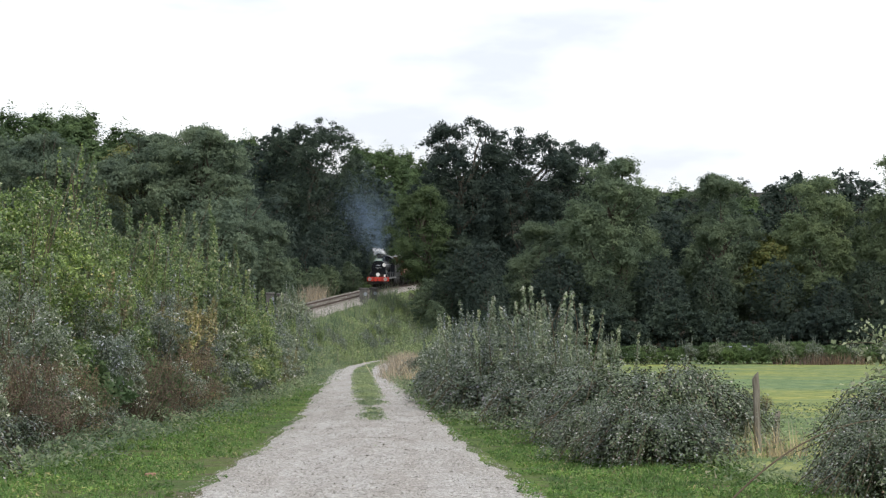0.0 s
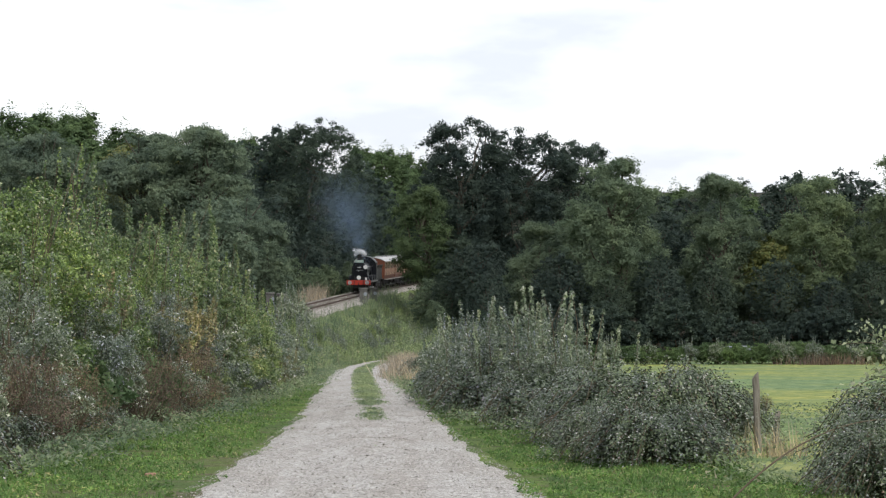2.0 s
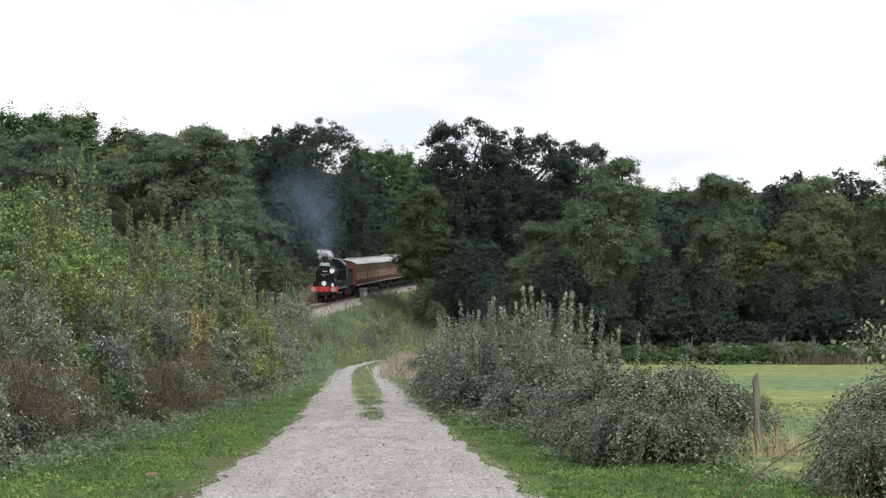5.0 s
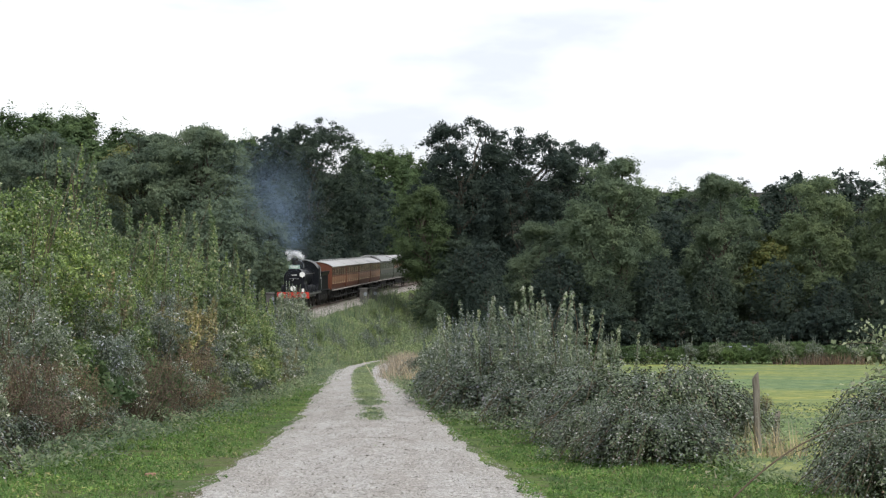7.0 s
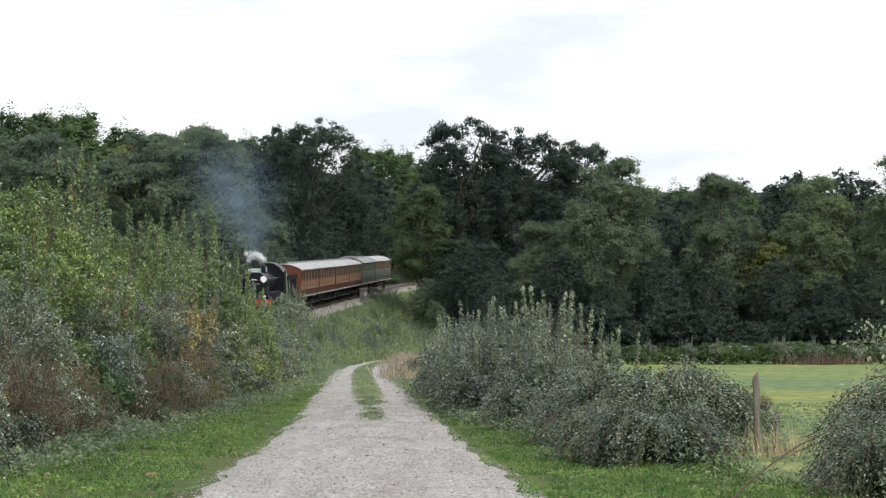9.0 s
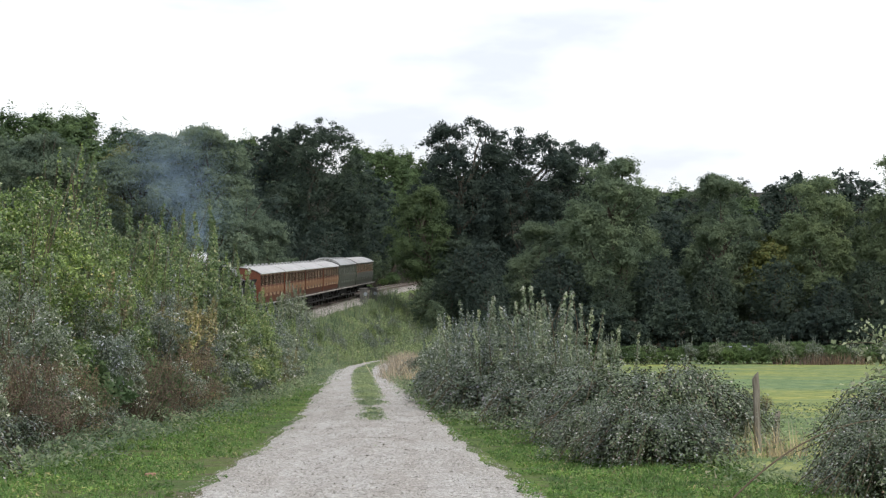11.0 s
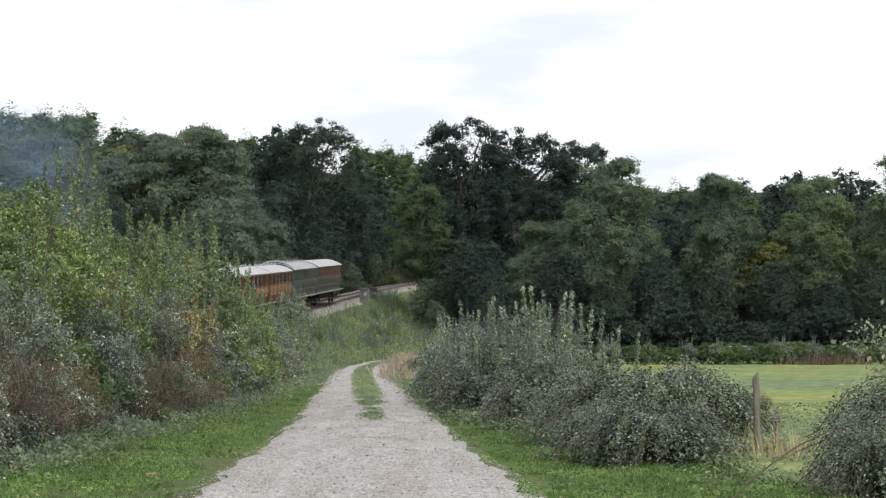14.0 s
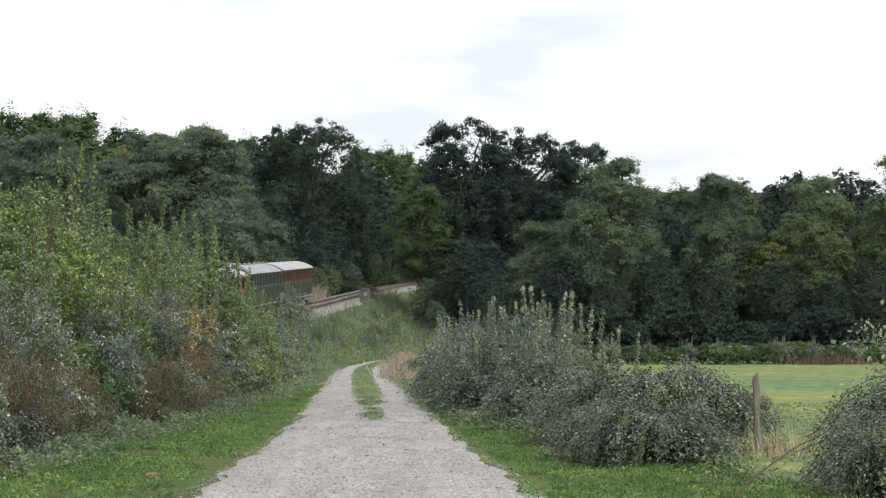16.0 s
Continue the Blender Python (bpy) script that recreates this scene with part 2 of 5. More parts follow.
M["stepboard"] = plain("grey_step_board", (0.28, 0.255, 0.23), 0.8, scale=5)
k = Mat("carriage_glass", 0.15, 0, 0.12)
k.color((0.012, 0.014, 0.016))
M["glass"] = k.m
M["tyre"] = plain("wheel_iron", (0.05, 0.045, 0.04), 0.5, 0.6)
k = Mat("white_steam", 1.0, 0, 0.0)
k.color((0.92, 0.92, 0.93))
M["steam"] = k.translucent(0.4, (0.92, 0.92, 0.93)).m
k = Mat("blue_grey_smoke", 1.0, 0, 0.0)
k.color((0.28, 0.38, 0.52))
M["smoke"] = k.translucent(0.5, (0.28, 0.38, 0.52)).m
k = Mat("galvanised", 0.5, 0.3, 0.5)
k.color(k.ramp(k.noise(3, 4), (0.3, (0.20, 0.22, 0.25)), (0.7, (0.30, 0.33, 0.37))))
M["zinc"] = k.m


# ---------------------------------------------------------------- mesh tools
def part(name, bm, material, parent=None, label=""):
    """One mesh object from a bmesh, under its thing or part."""
    me = bpy.data.meshes.new(name)
    bm.normal_update()
    bm.to_mesh(me)
    bm.free()
    me.materials.append(M[material])
    ob = new(name, me)
    if parent:
        ob.parent = parent
    if label:
        tagged(ob, label)
    return ob


def cloned(name, ob, m, parent):
    """Another piece on the same mesh."""
    o = new(name, ob.data)
    o.parent = parent
    o.matrix_basis = m
    return o


def box(bm, x0, x1, y0, y1, z0, z1, bevel=0.0):
    r = bmesh.ops.create_cube(bm, size=1, matrix=Matrix.Translation(((x0 + x1) / 2, (y0 + y1) / 2, (z0 + z1) / 2)) @ Matrix.Diagonal((x1 - x0, y1 - y0, z1 - z0, 1)))
    if bevel:
        edges = list({e for v in r["verts"] for e in v.link_edges})
        bmesh.ops.bevel(bm, geom=edges, offset=bevel, segments=1, affect='EDGES')
    return bm


def tube(bm, p, q, r0, r1=None, seg=12, caps=True):
    """A tapered round bar from p to q."""
    p, q = Vector(p), Vector(q)
    d = q - p
    m = Matrix.Translation((p + q) / 2) @ d.to_track_quat("Z", "Y").to_matrix().to_4x4()
    bmesh.ops.create_cone(bm, cap_ends=caps, segments=seg, radius1=r0, radius2=r0 if r1 is None else r1, depth=d.length, matrix=m)
    return bm


def extrude(bm, outline, y0, y1):
    """A solid with the outline [(x, z), ...] from y0 to y1."""
    a = [bm.verts.new((x, y0, z)) for x, z in outline]
    b = [bm.verts.new((x, y1, z)) for x, z in outline]
    n = len(outline)
    bm.faces.new(a)
    bm.faces.new(b[::-1])
    for i in range(n):
        bm.faces.new((a[i], b[i], b[(i + 1) % n], a[(i + 1) % n]))
    bmesh.ops.recalc_face_normals(bm, faces=bm.faces)
    return bm


def arc(cx, cz, r, a0, a1, n):
    return [(cx + r * math.cos(radians(a0 + (a1 - a0) * i / n)), cz + r * math.sin(radians(a0 + (a1 - a0) * i / n))) for i in range(n + 1)]


def mesh_fast(name, verts, corners, material):
    """A mesh of loose triangles or quads from arrays; every face has its own corners."""
    me = bpy.data.meshes.new(name)
    nv, nf = len(verts), len(verts) // corners
    me.vertices.add(nv)
    me.vertices.foreach_set("co", np.ascontiguousarray(verts, dtype=np.float32).ravel())
    me.loops.add(nv)
    me.loops.foreach_set("vertex_index", np.arange(nv, dtype=np.int32))
    me.polygons.add(nf)
    me.polygons.foreach_set("loop_start", np.arange(0, nv, corners, dtype=np.int32))
    me.update(calc_edges=True)
    me.materials.append(M[material])
    return me


def unit(v):
    return v / np.maximum(np.linalg.norm(v, axis=1, keepdims=True), 1e-9)


def leaves(name, pts, nrm, length, width, material, rng, corners=4, hang=0.0, loose=0.6):
    """One small leaf at each point, facing about its normal. hang: how far the tips point down."""
    n = len(pts)
    nrm = unit(nrm + rng.normal(0, loose, (n, 3)))
    a = unit(np.cross(nrm, rng.normal(0, 1, (n, 3))))
    a[:, 2] -= hang
    a = unit(a)
    w = unit(np.cross(nrm, a))
    s = rng.uniform(0.6, 1.35, (n, 1))
    L, W = length * s / 2, width * s / 2
    if corners == 3:
        v = np.stack([pts - a * L + w * W, pts - a * L - w * W, pts + a * L], axis=1)
    else:
        v = np.stack([pts - a * L, pts + w * W + nrm * W * 0.35 - a * L * 0.1, pts + a * L, pts - w * W + nrm * W * 0.35 - a * L * 0.1], axis=1)
    return mesh_fast(name, v.reshape(-1, 3), corners, material)


def lobes_points(rng, lobes, count, up=0.35, shell=0.25, fuzz=0.12, flat=0.78, sprig=0.0, per=24):
    """Points and outward normals in the skins of many round lobes (x, y, z, r); sprig: spread of the leaf clusters they gather in."""
    lobes = np.asarray(lobes, dtype=float)
    n = count // per + 1 if sprig else count
    k = rng.choice(len(lobes), n, p=lobes[:, 3] ** 2 / np.sum(lobes[:, 3] ** 2))
    d = rng.normal(0, 1, (n, 3))
    d[:, 2] += up
    d = unit(d)
    r = lobes[k, 3:4] * (1 - shell * rng.random((n, 1)) ** 1.5 + fuzz * rng.normal(0, 1, (n, 1)))
    p = lobes[k, :3] + d * r * np.array([1.0, 1.0, flat])
    if sprig:
        p, d = np.repeat(p, per, axis=0)[:count], np.repeat(d, per, axis=0)[:count]
        size = np.repeat(rng.uniform(0.6, 1.4, (n, 1)), per, axis=0)[:count]
        p = p + rng.normal(0, sprig, (count, 3)) * size * np.array([1.0, 1.0, 0.7])
    return p, unit(d + np.array([0, 0, 0.35]))


def limb(bm, p, q, r0, r1, rng, bends=3, seg=7):
    """A crooked tapering limb."""
    p, q = Vector(p), Vector(q)
    L = (q - p).length
    last, rl = p, r0
    for i in range(1, bends + 1):
        f = i / bends
        nxt = p.lerp(q, f)
        if i < bends:
            nxt += Vector(rng.normal(0, 0.05 * L, 3))
        r = r0 + (r1 - r0) * f
        tube(bm, last, nxt, rl, r, seg)
        last, rl = nxt, r


def lumps(rng, d, scale, terms=10):
    """A smooth random field over directions, about -1 to 1."""
    out = np.zeros(len(d))
    for i in range(terms):
        out += np.sin(d @ (rng.normal(0, scale, 3)) + rng.uniform(0, 6.28))
    return out / math.sqrt(terms)


def tree(name, seed, H, R, base, n_lobes, count, leaf, width, material, lobe=(0.12, 0.22), hang=0.2, rag=0.14, label="", top=0.8, up=0.4, skin=0.35, fuzz=0.2, flat=0.78, loose=0.22, masses=0, bulk=(0.34, 0.46), fill=0):
    """A tree of height H with crown radius R that starts at base; stands at the origin. masses: great boughs that the crown billows in."""
    rng = np.random.default_rng(seed)
    t = new(name)
    hz = (H - base) / 2
    cz = base + hz
    m = int(count * skin)
    d = unit(rng.normal(0, 1, (m + n_lobes, 3)))
    rad = 0.84 + rag * lumps(rng, d, 2.6) + 0.5 * rag * lumps(rng, d, 7.0)
    taper = 1 - (1 - top) * np.maximum(0, d[:, 2]) - 0.12 * np.maximum(0, -d[:, 2])
    size = np.column_stack([R * taper, R * taper, np.full(len(d), hz)])
    where = np.array([0, 0, cz]) + d * size * np.minimum(rad, 1.02)[:, None]
    depth = 1 - 0.45 * rng.random((m, 1)) ** 1.6
    skin_p = np.array([0, 0, cz]) + (where[:m] - np.array([0, 0, cz])) * depth
    lobes = []
    if masses:
        i = np.arange(masses)
        mz = 1 - (2 * i + 1) / masses
        turn = i * 2.39996 + rng.uniform(0, 6.28)
        md = unit(np.column_stack([np.sqrt(1 - mz ** 2) * np.cos(turn), np.sqrt(1 - mz ** 2) * np.sin(turn), mz]) + rng.normal(0, 0.16, (masses, 3)))
        mr = R * rng.uniform(*bulk, masses)
        reach = np.column_stack([R * 0.92 - mr, R * 0.92 - mr, np.maximum(hz - 0.8 * mr, 0.1)])
        mc = np.array([0, 0, cz]) + md * reach
        which = rng.choice(masses, n_lobes, p=mr ** 2 / np.sum(mr ** 2))
        for i, j in enumerate(which):
            dd = unit((d[m + i] + 0.7 * md[j] + np.array([0, 0, 0.25]))[None])[0]
            r = R * rng.uniform(*lobe)
            c = mc[j] + dd * (mr[j] - r * rng.uniform(0.3, 0.8)) * np.array([1, 1, 0.82])
            lobes.append((c[0], c[1], min(c[2], H - r * flat), r))
    if not masses or fill:
        for c, dd in zip(where[m:][:fill or n_lobes], d[m:]):
            r = R * rng.uniform(*lobe)
            c = c - dd * (r * rng.uniform(0.1, 0.9) + 0.35 * R * rng.random() ** 4)
            lobes.append((c[0], c[1], min(c[2], H - r * 0.8), r))
    lob_p, lob_n = lobes_points(rng, lobes, count - m, up, 0.3, fuzz, flat, 0.17)
    pts = np.vstack([skin_p, lob_p])
    nrm = np.vstack([unit(d[:m] + np.array([0, 0, 0.4])), lob_n])
    keep = pts[:, 2] > 0.15
    pts, nrm = pts[keep], nrm[keep]
    bm = bmesh.new()
    limb(bm, (0, 0, -0.4), (rng.normal(0, 0.2), rng.normal(0, 0.2), H * 0.72), 0.022 * H, 0.007 * H, rng, 5, 10)
    for x, y, z, r in lobes[:: max(1, n_lobes // 16)]:
        z0 = max(base * 0.8 + 0.6, z - abs(x + y) * 0.5 - 2.0)
        limb(bm, (0, 0, min(z0, H * 0.65)), (x, y, z), 0.008 * H, 0.002 * H, rng, 3, 6)
    part("trunk", bm, "bark", t)
    me = leaves("crown", pts, nrm, leaf, width, material, rng, 3, hang, loose)
    crown = new("crown", me)
    crown.parent = t
    tagged(t, label, "tree")
    return t


# ---------------------------------------------------------------- the lie of the land
RAIL_Z = -3.3


def track_x(y):
    """Centre line of the railway."""
    return -19.85 + 0.051 * y + 0.00049 * max(0.0, y - 230) ** 2


def base_z(x, y):
    """The valley side without the railway."""
    if y < 130:
        z = -0.0432 * y
    else:
        z = -5.62 - 1.0 * (1 - math.exp(-(y - 130) / 26))
    off = x - track_x(y)
    if off < -9:                                  # wooded hill behind the line
        z += 3.0 * (1 - math.exp((off + 9) / 6)) + min(0.10 * (-9 - off), 14)
    if off > 60:
        z += min((off - 60) * 0.02, 8)
    if y > 260:
        z += min((y - 260) * 0.07, 14)
    return z


def ground_z(x, y):
    z = base_z(x, y)
    if -40 < y < 520:
        off = abs(x - track_x(y))
        side = max(0.0, off - 2.7)
        z = min(max(z, RAIL_Z - 0.42 - 0.60 * side), RAIL_Z - 0.42 + 0.60 * side)
    return z + 0.05 * noise.noise(Vector((x * 0.5, y * 0.5, 0)))


def lane_x(y):
    """Centre of the lane, which bends away behind the hedge."""
    return float(np.interp(y, [-40, 0, 23, 45, 70, 95, 112, 122, 134, 141, 148, 153, 158],
                           [-0.4, -0.5, -0.82, -1.5, -2.5, -3.5, -4.1, -4.4, -4.6, -4.3, -3.4, -1.8, 1.5]))


def lane_half(y):
    return float(np.interp(y, [0, 23, 32, 45, 70, 120, 170], [2.0, 1.93, 1.68, 1.55, 1.55, 1.45, 1.4]))


def lane_z(x, y):
    """Worn surface of the lane: two wheel ruts and a low crown."""
    c = lane_x(y)
    rut = -0.05 * (math.exp(-((x - c - 0.85) / 0.35) ** 2) + math.exp(-((x - c + 0.85) / 0.35) ** 2))
    return ground_z(x, y) + 0.09 + rut + 0.006 * noise.noise(Vector((x * 3, y * 0.7, 5)))


def verge_z(x, y):
    """The higher of lane edge and verge."""
    inside = abs(x - lane_x(y)) < lane_half(y) - 0.1
    return ground_z(x, y) + (0.07 if inside else 0.0)


def spaced(*spans):
    out = []
    for a, b, step in spans:
        out += list(np.arange(a, b, step))
    return out


def make_ground():
    xs = spaced((-2600, -900, 425), (-900, -200, 100), (-200, -60, 20), (-60, -30, 3), (-30, 30, 0.75), (30, 60, 3), (60, 200, 20), (200, 900, 100), (900, 2700, 425))
    ys = spaced((-2600, -600, 400), (-600, -50, 50), (-50, 10, 5), (10, 170, 1.25), (170, 350, 4), (350, 600, 25), (600, 2600, 200), (2600, 4700, 500))
    nx, ny = len(xs), len(ys)
    verts = [(x, y, ground_z(x, y)) for y in ys for x in xs]
    faces, field = [], []
    for j in range(ny - 1):
        for i in range(nx - 1):
            a = j * nx + i
            faces.append((a, a + 1, a + nx + 1, a + nx))
            off = xs[i] - track_x(min(ys[j], 500))
            # woodland ground takes the litter with the shade painted in
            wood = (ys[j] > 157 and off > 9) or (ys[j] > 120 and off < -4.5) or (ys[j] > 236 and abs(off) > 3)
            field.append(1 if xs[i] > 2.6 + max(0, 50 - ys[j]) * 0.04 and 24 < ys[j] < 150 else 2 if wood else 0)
    me = bpy.data.meshes.new("ground")
    me.from_pydata(verts, [], faces)
    me.materials.append(M["ground"])
    me.materials.append(M["pasture"])
    me.materials.append(M["littershade"])
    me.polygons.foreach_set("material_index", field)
    me.polygons.foreach_set("use_smooth", [True] * len(faces))
    tagged(new("ground", me), "grassy valley floor with a mown green field and banks", "ground", kind="structure")


def make_lane():
    rng = np.random.default_rng(4)
    ys = list(np.arange(-30, 12, 1.5)) + list(np.arange(12, 60, 0.3)) + list(np.arange(60, 158, 1.0))
    cols = 15
    verts, faces = [], []
    for j, y in enumerate(ys):
        h, c = lane_half(y), lane_x(y)
        el = 0.28 * noise.noise(Vector((y * 0.45, 3.1, 0))) + 0.05 * noise.noise(Vector((y * 1.9, 8.1, 0)))
        er = 0.28 * noise.noise(Vector((y * 0.45, 31.1, 0))) + 0.05 * noise.noise(Vector((y * 1.9, 18.1, 0)))
        for i in range(cols):
            f = i / (cols - 1)
            x = c - h - el + f * (2 * h + el + er)
            edge = 0.13 * max(0, 1 - min(f, 1 - f) * 9)
            z = lane_z(x, y) - edge
            verts.append((x, y, z))
    for j in range(len(ys) - 1):
        for i in range(cols - 1):
            a = j * cols + i
            faces.append((a, a + 1, a + cols + 1, a + cols))
    me = bpy.data.meshes.new("lane")
    me.from_pydata(verts, [], faces)
    me.materials.append(M["gravel"])
    me.polygons.foreach_set("use_smooth", [True] * len(faces))
    tagged(new("road_lane", me), "pale crushed-stone farm lane with two worn wheel tracks", "lane", kind="structure")
    # loose chips
    n = 34000
    y = 19 + 50 * rng.random(n) ** 1.5
    x = np.array([lane_x(v) + rng.uniform(-0.93, 0.93) * lane_half(v) for v in y])
    z = np.array([lane_z(a, b) for a, b in zip(x, y)])
    s = rng.uniform(0.006, 0.017, n) * (1 + (rng.random(n) > 0.97) * 0.9)
    o = rng.normal(0, 1, (n, 4, 3))
    o[:, :, 2] = np.abs(o[:, :, 2]) * 0.6
    v = np.stack([x, y, z], 1)[:, None, :] + unit(o.reshape(-1, 3)).reshape(n, 4, 3) * s[:, None, None]
    tri = v[:, [0, 1, 2, 0, 2, 3, 0, 3, 1, 1, 3, 2], :].reshape(-1, 3)
    tagged(new("loose_stones", mesh_fast("loose_stones", tri, 3, "chips")), "loose stone chips strewn over the lane", "stones", kind="stuff")


def blades(name, xy, height, width, material, seed, lean=0.35, label="", category="grass", lift=0.0):
    """Grass: one bent blade of two triangles at each place."""
    rng = np.random.default_rng(seed)
    n = len(xy)
    z = np.array([ground_z(a, b) for a, b in xy]) + lift
    p = np.column_stack([xy, z])
    ang = rng.uniform(0, 2 * np.pi, n)
    w = np.column_stack([np.cos(ang), np.sin(ang), np.zeros(n)]) * (width * rng.uniform(0.6, 1.4, (n, 1)) / 2)
    h = height * rng.uniform(0.45, 1.3, (n, 1)) if np.isscalar(height) else height[:, None] * rng.uniform(0.6, 1.25, (n, 1))
    d = rng.normal(0, lean, (n, 3))
    d[:, 2] = 1
    tip = p + unit(d) * h
    v = np.stack([p - w, p + w, tip + w * 0.15, tip - w * 0.15], 1).reshape(-1, 3)
    return tagged(new(name, mesh_fast(name, v, 4, material)), label, category, kind="stuff")


def put(ob, x, y, rz=0.0, s=1.0, sink=0.0):
    """Stand a thing on the ground."""
    ob.matrix_basis = pose(x, y, ground_z(x, y) - sink, 0, 0, rz) @ Matrix.Diagonal((s, s, s, 1))
    return ob


make_ground()
make_lane()


# ---------------------------------------------------------------- railway
def make_railway():
    t = tagged(new("railway_track"), "single railway line on pale ballast over an embankment", "railway", kind="structure")
    ys = np.arange(40, 430, 3.0)

    def ribbon(name, section, mat):
        bm = bmesh.new()
        rows = []
        for y in ys:
            x = track_x(y)
            dx = (track_x(y + 0.5) - track_x(y - 0.5))
            n = Vector((1, -dx, 0)).normalized()
            rows.append([bm.verts.new(Vector((x, y, RAIL_Z)) + n * a + Vector((0, 0, b))) for a, b in section])
        for r, s in zip(rows, rows[1:]):
            for i in range(len(section) - 1):
                bm.faces.new((r[i], r[i + 1], s[i + 1], s[i]))
        bmesh.ops.recalc_face_normals(bm, faces=bm.faces)
        return part(name, bm, mat, t)

    ribbon("ballast_bed", [(-3.1, -0.75), (-1.9, -0.22), (-0.9, -0.17), (0.9, -0.17), (1.9, -0.22), (3.1, -0.75)], "ballast")
    for c in (-0.75, 0.75):
        ribbon("rail", [(c - 0.07, -0.155), (c - 0.03, -0.13), (c - 0.035, 0), (c + 0.035, 0), (c + 0.03, -0.13), (c + 0.07, -0.155)], "rail")
    bm = box(bmesh.new(), -1.3, 1.3, -0.125, 0.125, -0.27, -0.145)
    first = part("sleeper", bm, "sleeper", t)
    first.matrix_basis = pose(track_x(140), 140, RAIL_Z)
    for i in range(1, 230):
        y = 140 + 0.72 * i
        cloned("sleeper", first, pose(track_x(y), y, RAIL_Z + random.uniform(-0.01, 0.01), 0, 0, -2.9 + random.uniform(-1, 1)), t)
    rng = np.random.default_rng(9)
    n = 30000
    y = rng.uniform(135, 300, n)
    o = rng.uniform(-2.9, 2.9, n)
    o = o[np.abs(np.abs(o) - 0.75) > 0.09]
    y = y[:len(o)]
    x = np.array([track_x(v) for v in y]) + o
    z = RAIL_Z - 0.17 - np.maximum(0, np.abs(o) - 1.9) * 0.44 + rng.uniform(-0.02, 0.03, len(o))
    c = np.column_stack([x, y, z])
    v = c[:, None, :] + unit(rng.normal(0, 1, (len(o) * 4, 3))).reshape(-1, 4, 3) * rng.uniform(0.03, 0.06, (len(o), 1, 1))
    ob = new("ballast_stones", mesh_fast("ballast_stones", v[:, [0, 1, 2, 0, 2, 3, 0, 3, 1, 1, 3, 2], :].reshape(-1, 3), 3, "chips"))
    tagged(ob, "pale grey ballast stones between and beside the rails", "ballast", kind="stuff")


make_railway()


def pier(h, w, d):
    t = new("bridge_pier")
    bm = box(bmesh.new(), -w / 2, w / 2, -d / 2, d / 2, -1.2, h - 0.12, 0.03)
    for f in bm.verts:
        f.co += Vector(noise.noise_vector(f.co * 3)) * 0.02
    part("shaft", bm, "pier", t)
    part("coping", box(bmesh.new(), -w / 2 - 0.06, w / 2 + 0.06, -d / 2 - 0.06, d / 2 + 0.06, h - 0.12, h + 0.03, 0.03), "pier", t)
    bm = tube(bmesh.new(), (w * 0.3, -d / 2 - 0.03, h * 0.62), (w * 0.3, -d / 2 + 0.03, h * 0.62), 0.17, seg=16)
    part("marker_disc", bm, "zinc", t, "weathered pale round marker")
    return tagged(t, "squat weathered grey concrete bridge pier beside the line", "pier", "bridge piers")


pr = pier(1.35, 0.66, 0.7)
put(pr, -7.1, 202, -3)
copy_thing(pr, pose(-6.5, 211, RAIL_Z - 0.55, 0, 0, -3))
copy_thing(pr, pose(-13.3, 186, RAIL_Z - 0.55, 0, 0, -3))
copy_thing(pr, pose(-14.3, 187, RAIL_Z - 0.50, 0, 0, 2))


